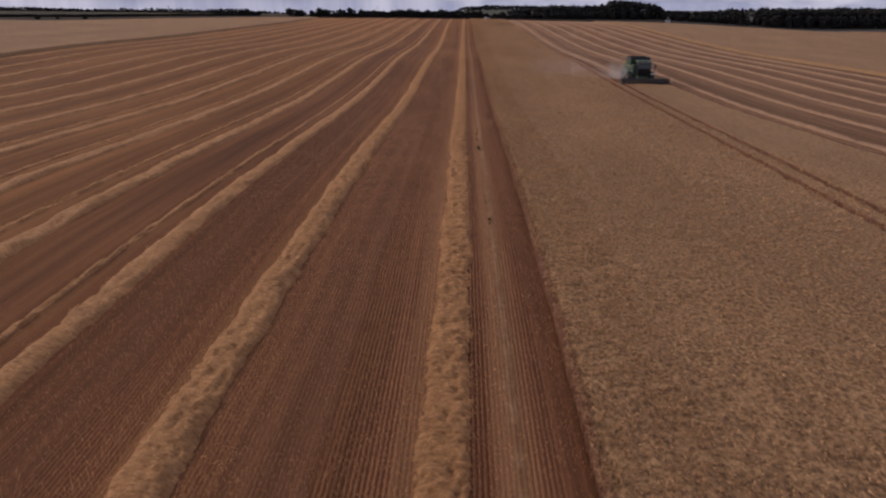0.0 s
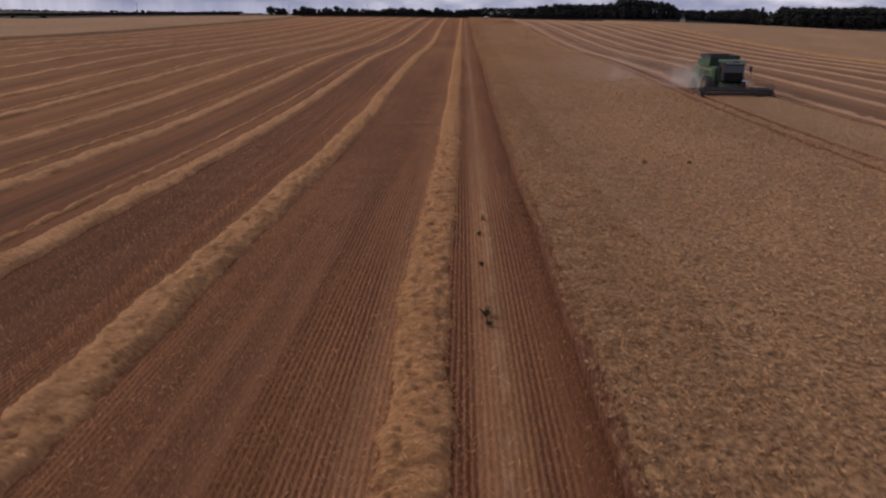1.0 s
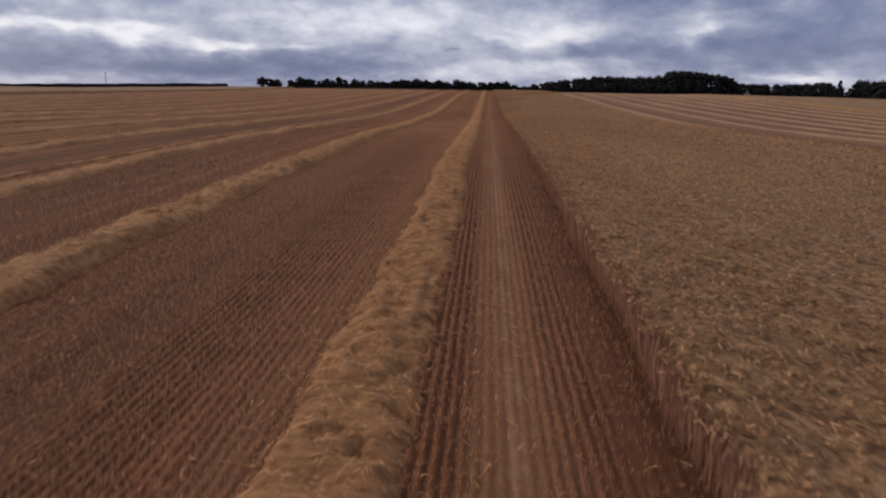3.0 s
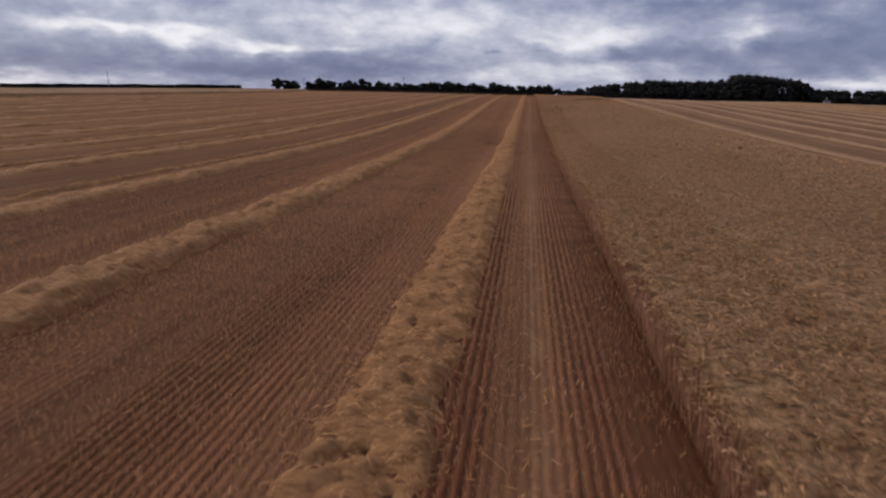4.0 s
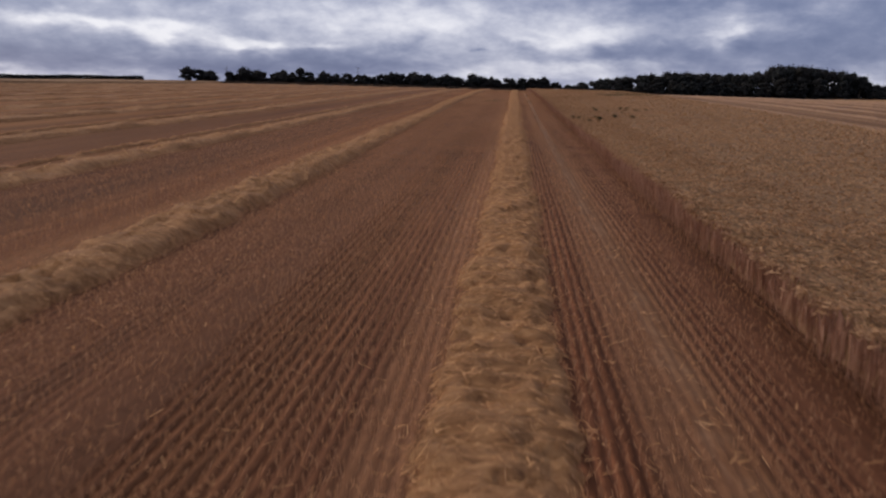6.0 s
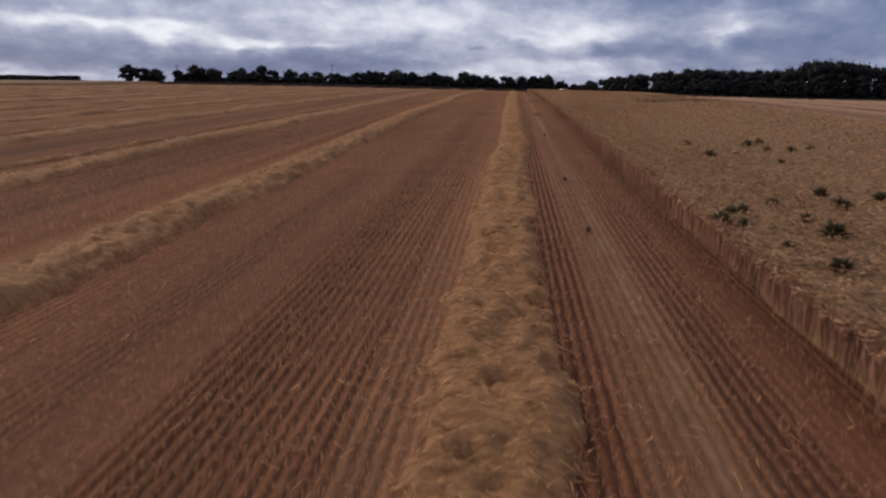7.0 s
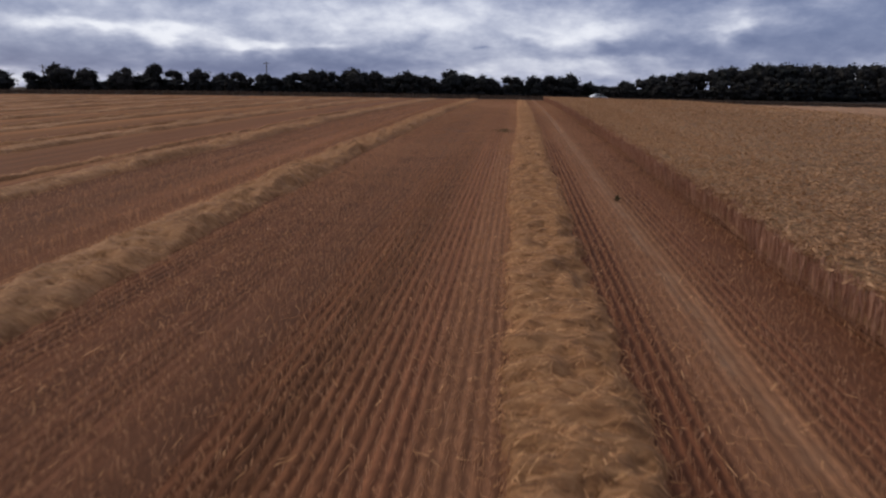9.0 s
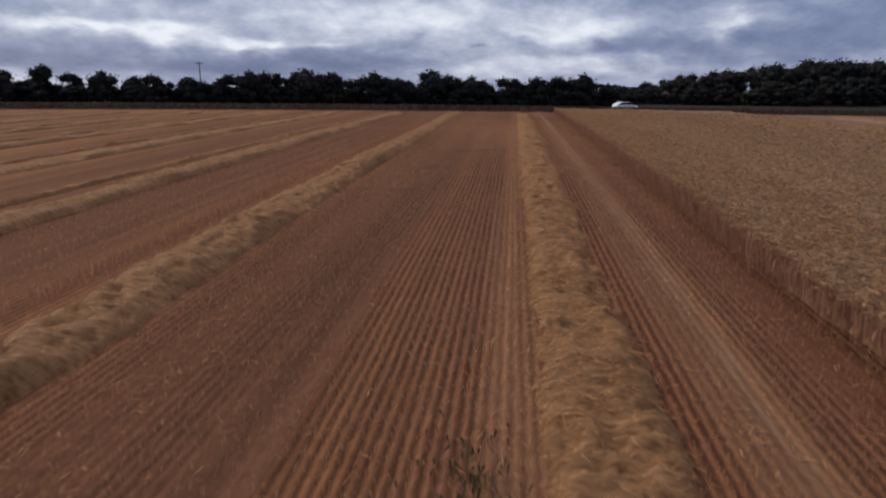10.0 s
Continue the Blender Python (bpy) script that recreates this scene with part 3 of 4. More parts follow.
def stubble_block(x0, x1, y0, y1, gap, per, seed, wide):
    """Drill rows of cut stalks along y; thin in the wheel lanes and none under the windrows."""
    r = np.random.default_rng(seed)
    rows = np.arange(math.ceil(x0 / ROW_GAP), math.floor(x1 / ROW_GAP)) * ROW_GAP
    n = int((y1 - y0) / gap)
    X = np.repeat(rows, n * per)
    Y = np.tile(np.repeat(np.linspace(y0, y1, n), per), len(rows)) + r.uniform(-gap, gap, len(rows) * n * per)
    wob = 0.06 * (value_noise(X * 0 + 1.5, Y * 0.05, 5) - 0.5) + 0.05 * (value_noise(X * 0.6, Y * 0.3, 6) - 0.5)
    # rows stand clear in three lanes, elsewhere the machine has trodden and smeared them
    clear = np.maximum.reduce([smooth(-0.2, 0.2, X - np.interp(Y, (60, 80, 100, 180, 200, 300, 325), (-5.6, -3.8, -4.6, -4.6, -3.3, -3.3, -5.3))) * smooth(-1.3, -1.6, X), smooth(0.4, 0.5, X) * smooth(1.08, 0.95, X), smooth(1.85, 1.95, X) * smooth(2.75, 2.5, X)])
    clear = clear * smooth(-0.3, 0.42, value_noise(X * 0.5 + 3, Y * 0.07, 15))
    X = X + wob + r.normal(0, 1, len(X)) * (0.036 - 0.024 * clear)
    V = (X + 0.18 + PITCH / 2) % PITCH - PITCH / 2
    tall = np.exp(-((V + 1.35) / 0.38) ** 2)
    track = np.exp(-((X - 1.64) / 0.17) ** 4)
    ragged = value_noise(X * 0.9, Y * 0.22, 8)
    sparse = value_noise(X * 0.35 + 40, Y * 0.05, 9)
    ridge = np.exp(-((X + 8.55) / 0.22) ** 2) + 0.4 * np.exp(-((X + 10.3) / 0.16) ** 2)
    band = value_noise(X * 0.45 + 9, Y * 1.5, 16)
    keep = (np.abs(V) > 0.5) & (r.random(len(X)) > 0.06 + 0.22 * sparse + 0.85 * track - 0.3 * ridge + 0.45 * smooth(0.62, 0.8, band) + 0.3 * smooth(2.5, 2.8, X)) & (Y < field_end(X) - 3)
    X, Y, tall, ragged, ridge, band = X[keep], Y[keep], tall[keep], ragged[keep], ridge[keep], band[keep]
    weak = np.clip(np.exp(-((V - 1.45) / 0.5) ** 4) + np.exp(-((V + 1.25) / 0.35) ** 4), 0, 1)[keep]
    H = 0.075 - 0.02 * weak + 0.05 * (band - 0.5) + 0.035 * r.random(len(X)) + 0.03 * (ragged - 0.5) + 0.03 * tall + 0.16 * ridge
    ob = blades("stubble", X, Y, height(X, Y), H, wide * r.uniform(0.6, 1.4, len(X)), 0.026, seed + 1, M_STUBBLE)
    return tagged(ob, "short cut straw stubble in drill rows", "stubble", kind="stuff")


stubble_block(-PITCH + 0.3, EDGE_X + 0.3, START_Y, 409, 0.10, 4, 21, 0.0105)
stubble_block(-2 * PITCH + 0.8, -PITCH - 0.6, 4, 409, 0.22, 3, 23, 0.012)


def litter(x0, x1, y0, y1, count, seed):
    """Chopped straw and chaff scattered flat over the stubble."""
    r = np.random.default_rng(seed)
    x, y = r.uniform(x0, x1, count), r.uniform(y0, y1, count)
    across = (x + PITCH / 2) % PITCH - PITCH / 2
    lane = (np.abs(across + 1.2) < 0.36) | (np.abs(across - 1.38) < 0.46)
    keep = lane | (r.random(count) < 0.25)
    x, y = x[keep], y[keep]
    k = len(x)
    a = r.uniform(0, math.pi, k)
    ln, hw = r.uniform(0.05, 0.17, k), r.uniform(0.0025, 0.006, k)
    z = height(x, y) + r.uniform(0.015, 0.07, k)
    d = np.stack([np.cos(a) * ln / 2, np.sin(a) * ln / 2, r.normal(0, 0.02, k)], -1)
    o = np.stack([-np.sin(a) * hw, np.cos(a) * hw, a * 0], -1)
    c = np.stack([x, y, z], -1)
    v = np.stack([c - d - o, c - d + o, c + d + o, c + d - o], 1).reshape(-1, 3)
    return tagged(mesh_object("straw_litter", v, np.arange(k * 4).reshape(-1, 4), M_STRAW), "scattered chopped straw lying on the stubble", "straw", kind="stuff")


litter(-PITCH, EDGE_X, START_Y, 400, 110000, 31)

# ---------------------------------------------------------------- standing wheat
CROP_H = 0.62
CROP_R0, CROP_R1 = COMBINE_X + 4.0, COMBINE_X - 4.1
TRAMS = (20.6, 22.2)


def tram(t, y):
    """The wheel tracks of the sprayer swing a little east along the field."""
    return t + 2.1 * smooth(30, 85, y)


def crop_top(x, y):
    h = CROP_H + 0.10 * (value_noise(x * 0.7, y * 0.45, 40) - 0.5) + 0.10 * (value_noise(x * 2.3, y * 1.9, 41) - 0.5)
    for t in TRAMS:
        h = h - 0.8 * np.exp(-((x - tram(t, y)) / 0.20) ** 4)
    return h


def crop():
    root = new("wheat_crop")
    xs = np.concatenate([[EDGE_X + 0.16], np.arange(EDGE_X + 0.3, CROP_R0 + 0.1, 0.25)])
    xs = np.sort(np.concatenate([xs, np.arange(20.0, 25.2, 0.11)]))
    for part_name, x_hi, y0, y1 in (("canopy", CROP_R0, START_Y, COMBINE_Y), ("canopy", CROP_R1, COMBINE_Y, 412.0)):
        cx = xs[xs < x_hi]
        ys = np.arange(y0, y1 + 0.6, 0.6)
        gx, gy = np.meshgrid(cx, ys, indexing="ij")
        top = crop_top(gx, gy) - 0.09 + 0.10 * (value_noise(gx * 5, gy * 3.1, 43) - 0.5)
        drop = np.zeros_like(top)
        drop[0] = drop[-1] = 0.45
        drop[:, -1] = 0.5 if y1 > 200 else 0.0
        v = np.stack([gx, np.minimum(gy, field_end(gx) - 3), height(gx, gy) + top - drop], -1).reshape(-1, 3)
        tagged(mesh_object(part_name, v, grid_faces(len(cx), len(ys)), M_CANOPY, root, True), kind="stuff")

    def ears(x0, x1, y0, y1, count, seed, big):
        r = np.random.default_rng(seed)
        x, y = r.uniform(x0, x1, count), r.uniform(y0, y1, count)
        # ears bunch together and leave gaps down into the stems
        bunch = 0.6 * value_noise(x * 4.4, y * 4.8, 46) + 0.4 * value_noise(x * 9.5, y * 9.5, 47)
        x, y, bunch = (q[bunch > 0.44] for q in (x, y, bunch))
        count = len(x)
        t = crop_top(x, y)
        t = np.where(t < 0.45, -1.0, t)
        z = height(x, y) + t + 0.20 * (bunch - 0.6) + r.normal(0.0, 0.03, count)
        a = r.uniform(0, 2 * math.pi, count)
        ln = r.uniform(0.06, 0.15, count) * big
        droop = r.uniform(-0.7, 0.9, count)
        d = np.stack([np.cos(a) * np.cos(droop) * ln, np.sin(a) * np.cos(droop) * ln, -np.sin(droop) * ln * 0.8], -1)
        c = np.stack([x, y, z], -1)
        s = np.stack([-np.sin(a), np.cos(a), r.uniform(-1, 1, count)], -1) * (0.016 * big)
        v = np.stack([c - d / 2 - s, c - d / 2 + s, c + d / 2], 1).reshape(-1, 3)
        tagged(mesh_object("ears", v, np.arange(count * 3).reshape(-1, 3), M_EAR, root), kind="stuff")

    ears(EDGE_X - 0.03, 6.6, START_Y, 408, 470000, 51, 1.0)
    ears(EDGE_X - 0.06, EDGE_X + 0.22, START_Y, 408, 45000, 54, 1.05)
    ears(6.6, 13.0, START_Y, 408, 290000, 52, 1.2)
    ears(13.0, 23.4, 0, 400, 122000, 53, 1.9)
    # stalks of the cut face
    r = np.random.default_rng(55)
    k = 80000
    x = EDGE_X + np.abs(r.normal(0, 0.13, k)) + 0.10 * (value_noise(np.zeros(k), r.uniform(0, 1, k), 3) - 0.5)
    y = r.uniform(START_Y, 409, k)
    x = x + 0.16 * (value_noise(y * 0.35, y * 0, 57) - 0.5)
    tagged(blades("stalks", x, y, height(x, y), crop_top(x, y) * r.uniform(0.75, 1.08, k), 0.016, 0.05, 56, M_STALK, root), kind="stuff")
    for i, t in enumerate(TRAMS):
        r = np.random.default_rng(64 + i)
        k = 16000
        y = r.uniform(0, 170, k)
        x = tram(t, y) + 0.16 + r.uniform(0, 0.14, k)
        tagged(blades("stalks", x, y, height(x, y), CROP_H * r.uniform(0.7, 0.98, k), 0.03, 0.03, 66 + i, M_STALK, root), kind="stuff")
    r = np.random.default_rng(58)
    k = 9000
    x = CROP_R0 - np.abs(r.normal(0, 0.15, k))
    y = r.uniform(20, COMBINE_Y, k)
    tagged(blades("stalks", x, y, height(x, y), crop_top(x, y) * r.uniform(0.75, 1.08, k), 0.03, 0.05, 59, M_STALK, root), kind="stuff")
    return tagged(root, "standing ripe wheat crop with a straight cut edge", "wheat", kind="stuff")


crop()


def standing_block(x0, x1, edge):
    """Uncut wheat beyond the harvested strip: a closed canopy that drops at its cut edge."""
    near = np.arange(0, 6.0, 0.5)
    xs = np.concatenate([x0 + near, np.arange(x0 + 6, x1, 6.0)]) if edge < 0 else np.concatenate([np.arange(x0, x1 - 6, 6.0), x1 - near[::-1]])
    ys = np.arange(START_Y - 60, 470.0, 2.0)
    gx, gy = np.meshgrid(xs, ys, indexing="ij")
    top = 0.62 + 0.16 * (value_noise(gx * 0.5, gy * 0.4, 44) - 0.5)
    top[0 if edge < 0 else -1] = 0.0
    top[1 if edge < 0 else -2] *= 0.9
    yy = np.minimum(gy, field_end(gx) - 2)
    v = np.stack([gx, yy, height(gx, yy) + np.where(gy > field_end(gx), 0.0, top)], -1).reshape(-1, 3)
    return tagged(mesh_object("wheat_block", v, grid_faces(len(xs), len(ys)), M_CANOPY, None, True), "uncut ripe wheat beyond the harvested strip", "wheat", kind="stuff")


standing_block(79.5, 330.0, -1)
standing_block(-330.0, -83.5, 1)


# ---------------------------------------------------------------- weeds
def weed(x, y, base, high, wide, seed, label, leaves=90):
    r = np.random.default_rng(seed)
    root = new("weed")
    a, e = r.uniform(0, math.tau, leaves), r.uniform(0.05, 1.3, leaves)
    q = r.uniform(0.15, 1.0, leaves)
    tip = np.stack([np.cos(a) * np.cos(e) * wide * q, np.sin(a) * np.cos(e) * wide * q, 0.04 + np.sin(e) * high * q], -1)
    mid = tip * np.array([0.45, 0.45, 0.7])
    s = np.stack([-np.sin(a), np.cos(a), a * 0], -1) * r.uniform(0.015, 0.045, leaves)[:, None]
    v = np.stack([mid * 0.1, mid + s, tip, mid - s], 1).reshape(-1, 3)
    mesh_object("foliage", v, np.arange(leaves * 4).reshape(-1, 4), M_WEED, root)
    v = np.stack([np.array([0.006, 0, -0.02]) + mid * 0, mid * 0.25 + np.array([0.006, 0, 0]), mid * 0.9, mid * 0.25 - np.array([0.006, 0, 0])], 1).reshape(-1, 3)[:48]
    mesh_object("stem", v, np.arange(48).reshape(-1, 4), M_WEED, root)
    root.matrix_basis = pose(x, y, hgt(x, y) + base)
    return tagged(root, label, "weed", "weeds")


TRACK_WEED = "dark green leafy weed growing in a wheel track"
for i, (wx, wy, wh) in enumerate(((1.57, 31.9, 0.2), (1.56, 31.2, 0.13), (1.44, 36.3, 0.13), (1.47, 35.1, 0.11), (1.38, 51.2, 0.46), (1.44, 50.6, 0.32), (1.36, 55.0, 0.24), (1.36, 58.2, 0.22), (1.54, 60.2, 0.24), (1.52, 275.0, 0.2),
                                  (1.48, 260.7, 0.17), (1.45, 254.1, 0.16), (1.74, 317.1, 0.18), (1.49, 291.4, 0.2))):
    weed(wx, wy, 0.0, wh * 0.75, wh * 0.8, 200 + i, TRACK_WEED, 40)
CROP_WEED = "dark green weed clump standing in ripe wheat"
for i, (wx, wy, wh) in enumerate(((3.7, 253.0, 0.36), (4.2, 254.0, 0.26), (4.5, 254.2, 0.24), (5.4, 252.4, 0.42), (6.8, 255.2, 0.34), (7.0, 256.6, 0.34), (5.4, 253.5, 0.24), (4.1, 252.9, 0.20), (5.4, 255.1, 0.24), (4.5, 250.2, 0.30), (8.2, 256.3, 0.34), (4.3, 251.4, 0.16), (9.1, 267.9, 0.42), (9.8, 268.7, 0.40), (9.3, 266.3, 0.26), (10.2, 266.4, 0.32), (11.1, 267.0, 0.32), (8.5, 262.9, 0.22), (6.7, 267.5, 0.30), (6.5, 263.7, 0.40), (7.5, 264.2, 0.20),
                                  (18.2, 194.6, 0.22), (18.45, 194.9, 0.18), (10.3, 69.9, 0.22), (12.7, 70.0, 0.2))):
    weed(wx, wy, CROP_H - 0.10, wh * 0.75, wh * 1.0, 230 + i, CROP_WEED, 150)


def sprouts(cx, cy, rx, ry, count, seed):
    """Grey-green volunteer seedlings thin between the rows."""
    r = np.random.default_rng(seed)
    x, y = cx + rx * r.normal(0, 0.5, count), cy + ry * r.normal(0, 0.5, count)
    x = np.round(x / ROW_GAP) * ROW_GAP + 0.06 + r.normal(0, 0.02, count)
    keep = np.abs((x + 0.18 + PITCH / 2) % PITCH - PITCH / 2) > 0.6
    x, y = x[keep], y[keep]
    ob = blades("seedlings", x, y, height(x, y), r.uniform(0.05, 0.15, len(x)), 0.03, 0.05, seed + 1, M_WEED)
    return tagged(ob, "patch of grey-green seedlings between stubble rows", "seedlings", kind="stuff")


sprouts(-2.6, 291, 1.5, 2.2, 340, 301)
sprouts(1.75, 291.8, 0.25, 1.2, 120, 303)
sprouts(-1.5, 336.8, 0.5, 1.1, 170, 302)
sprouts(-1.6, 194.5, 0.5, 1.6, 220, 304)


def flattened_patch(cx, cy, rx, ry, count, seed):
    """A hollow in the crop overgrown with low dark weeds."""
    r = np.random.default_rng(seed)
    x, y = cx + rx * r.normal(0, 0.5, count), cy + ry * r.normal(0, 0.5, count)
    ob = blades("weed_patch", x, y, height(x, y) + CROP_H - 0.1, r.uniform(0.08, 0.24, count), 0.07, 0.08, seed + 1, M_WEED)
    return tagged(ob, "low olive weed patch in a hollow of the crop", "weeds", kind="stuff")


flattened_patch(19.2, 329.0, 3.2, 1.0, 900, 311)
flattened_patch(18.0, 316.8, 3.8, 0.9, 1300, 312)
flattened_patch(13.9, 309.7, 1.8, 0.7, 500, 313)


# ---------------------------------------------------------------- small builders
def part(name, bm, mat, parent=None, label="", smooth_shade=False):
    me = bpy.data.meshes.new(name)
    bm.to_mesh(me)
    bm.free()
    if smooth_shade:
        for p in me.polygons:
            p.use_smooth = True
    me.materials.append(mat)
    ob = new(name, me)
    if parent:
        ob.parent = parent
    return tagged(ob, label)


def box(bm, cx, cy, cz, sx, sy, sz, bevel=0.0, m=None):
    r = bmesh.ops.create_cube(bm, size=1.0, matrix=(m or Matrix()) @ Matrix.Translation((cx, cy, cz)) @ Matrix.Diagonal((sx, sy, sz, 1)))
    if bevel:
        es = list({e for v in r["verts"] for e in v.link_edges})
        bmesh.ops.bevel(bm, geom=es, offset=bevel, segments=2, affect="EDGES", profile=0.6)
    return bm


def tube(bm, p0, p1, r0, r1=None, seg=10):
    p0, p1 = Vector(p0), Vector(p1)
    d = p1 - p0
    m = Matrix.Translation((p0 + p1) / 2) @ d.to_track_quat("Z", "Y").to_matrix().to_4x4()
    bmesh.ops.create_cone(bm, cap_ends=True, segments=seg, radius1=r0, radius2=r0 if r1 is None else r1, depth=d.length, matrix=m)
    return bm


def prism(bm, pts, x0, x1):
    """A side outline (y, z) drawn out from x0 to x1."""
    a = [bm.verts.new((x0, y, z)) for y, z in pts]
    b = [bm.verts.new((x1, y, z)) for y, z in pts]
    bm.faces.new(a)
    bm.faces.new(b[::-1])
    for i in range(len(pts)):
        j = (i + 1) % len(pts)
        bm.faces.new((a[j], a[i], b[i], b[j]))
    bmesh.ops.recalc_face_normals(bm, faces=bm.faces)
    return bm


def bevel_all(bm, off, seg=2):
    bmesh.ops.bevel(bm, geom=list(bm.edges), offset=off, segments=seg, affect="EDGES", profile=0.6)
    return bm


# ---------------------------------------------------------------- trees
def clump():
    """A rounded block of 24 four-sided faces, each face apart, of radius one."""
    quads = []
    for axis in range(3):
        for sign in (-1, 1):
            for i in (-1, 0):
                for j in (-1, 0):
                    q = np.zeros((4, 3))
                    q[:, axis] = sign
                    q[:, (axis + 1) % 3] = np.array([i, i + 1, i + 1, i])
                    q[:, (axis + 2) % 3] = np.array([j, j, j + 1, j + 1])
                    quads.append(q / np.linalg.norm(q, axis=1)[:, None])
    return np.array(quads)


CLUMP = clump()


def tree(seed, tall, spread, lobes, leaves, conical=False):
    """A tapered trunk with limbs and a crown of many small leaf pieces in uneven lobes. The origin is at its foot."""
    r = random.Random(seed)
    root = new("tree")
    bm = bmesh.new()
    base = tall * 0.028 + 0.05
    fork = tall * 0.3
    tube(bm, (0, 0, -0.3), (0.05, 0, fork), base, base * 0.7, 8)
    ends = []
    for i in range(5):
        a = i * 1.256 + r.uniform(-0.4, 0.4)
        q = (math.cos(a) * spread * r.uniform(0.35, 0.6), math.sin(a) * spread * r.uniform(0.35, 0.6), tall * r.uniform(0.55, 0.8))
        tube(bm, (0.05, 0, fork * r.uniform(0.6, 1.0)), q, base * 0.5, base * 0.12, 6)
        ends.append(q)
    tube(bm, (0.05, 0, fork), (0, 0, tall * 0.85), base * 0.6, base * 0.1, 6)
    part("trunk", bm, M_BARK, root, smooth_shade=True)
    g = np.random.default_rng(seed)
    vs = []
    for i in range(lobes):
        a = g.uniform(0, 2 * math.pi)
        hz = g.uniform(0.1, 0.8)
        if conical:
            rad = spread * (1 - hz) * 0.9
        else:
            rad = spread * math.sqrt(max(0.05, 1 - ((hz - 0.5) / 0.5) ** 2)) * g.uniform(0.3, 0.85)
        size = spread * g.uniform(0.42, 0.62) * (0.6 if conical else 1)
        c = np.array([math.cos(a) * rad, math.sin(a) * rad, tall * hz])
        core = c + CLUMP * (size * g.uniform(0.55, 0.68, (len(CLUMP), 1, 1))) * np.array([1, 1, 0.85])
        top = tall * (1.0 if conical else 0.96 * (0.5 + 0.5 * math.sqrt(max(0.0, 1 - (rad / (1.35 * spread)) ** 2))))
        core[..., 2] = np.clip(core[..., 2], 0.1, top)
        vs.append(core.reshape(-1, 3))
        d = g.normal(0, 1, (leaves, 3))
        d /= np.linalg.norm(d, axis=1)[:, None]
        p = c + d * (size * g.uniform(0.55, 1.08, leaves)[:, None]) * np.array([1, 1, 0.85])
        p[:, 2] = np.minimum(p[:, 2], top * g.uniform(0.96, 1.04, leaves))
        p = p[p[:, 2] > 0.12]
        k = len(p)
        s = g.uniform(0.11, 0.25, k)[:, None] * max(1.0, tall / 6.5)
        u = g.normal(0, 1, (k, 3))
        u /= np.linalg.norm(u, axis=1)[:, None]
        w = np.cross(u, g.normal(0, 1, (k, 3)))
        w /= np.linalg.norm(w, axis=1)[:, None] + 1e-6
        vs.append(np.stack([p - u * s, p + w * s * 0.6, p + u * s, p - w * s * 0.6], 1).reshape(-1, 3))
    v = np.concatenate(vs)
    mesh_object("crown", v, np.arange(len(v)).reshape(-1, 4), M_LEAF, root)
    return tagged(root, "dark green bushy hedgerow tree with dense crown", "tree", "hedgerow trees")


def plant(src, x, y, scale, turn, label="", group="", sz=None):
    ob = copy_thing(src, Matrix())
    ob.matrix_basis = pose(x, y, hgt(x, y) - 0.05, 0, 0, turn) @ Matrix.Diagonal((scale, scale, sz or scale, 1))
    return tagged(ob, label, group=group)


KINDS = [tree(101, 4.6, 1.9, 22, 46), tree(102, 4.6, 1.6, 19, 46), tree(103, 4.6, 2.2, 24, 46), tree(104, 4.6, 1.4, 17, 46)]
LOW = [tree(109, 4.6, 2.0, 12, 26), tree(110, 4.6, 1.7, 11, 26)]
POINTED = tree(105, 10.0, 2.4, 26, 60, True)
BIG = [tree(106, 9.0, 3.4, 18, 40), tree(107, 9.0, 3.0, 16, 40), tree(108, 9.0, 3.8, 19, 40)]
rt = random.Random(5)
used = set()


def put(src, *args, **kw):
    """The first of a kind is moved to its place, the others are copies."""
    if src.name not in used:
        used.add(src.name)
        x, y, scale, turn = args
        src.matrix_basis = pose(x, y, hgt(x, y) - 0.05, 0, 0, turn) @ Matrix.Diagonal((scale, scale, kw.get("sz") or scale, 1))
        return tagged(src, kw.get("label", ""), group=kw.get("group", ""))
    return plant(src, *args, **kw)


HEDGE = ((-96.2, 3.5), (-93.3, 3.2), (-90.8, 2.8), (-84.6, 2.6), (-79.6, 3.7), (-75.2, 3.0), (-69.8, 3.3), (-64.2, 3.9), (-57.8, 3.3), (-50.6, 3.2), (-45.3, 2.7),
         (-41.0, 3.9), (-38.1, 4.4), (-35.5, 4.7), (-30.8, 4.9), (-26.4, 4.4), (-22.0, 4.5), (-18.2, 4.0), (-12.9, 5.0), (-9.8, 4.0), (-6.8, 4.1),
         (-2.1, 4.4), (2.3, 4.2), (5.1, 4.3), (8.3, 4.7), (12.4, 3.4))
HEDGE_BACK, HEDGE_WIDEN = 28.0, 1.10
for i, (hx, hh) in enumerate(HEDGE):
    hx, hh = hx * HEDGE_WIDEN, hh * HEDGE_WIDEN
    hy = field_end(hx) + HEDGE_BACK + rt.uniform(-1, 1)
    s = (hh * (1.36 if i < 11 else 1.06) + 0.1) / 4.6
    put(KINDS[i % 4], hx, hy, max(s, 1.3 if i < 3 else 1.1), rt.uniform(0, 360), sz=s)
    if i > 2:
        hx2 = hx + rt.uniform(1.2, 2.9)
        put(KINDS[(i + 2) % 4], hx2, field_end(hx2) + HEDGE_BACK + 3 + rt.uniform(-1, 2), max(s * 0.88, 0.7), rt.uniform(0, 360), sz=s * 0.86)
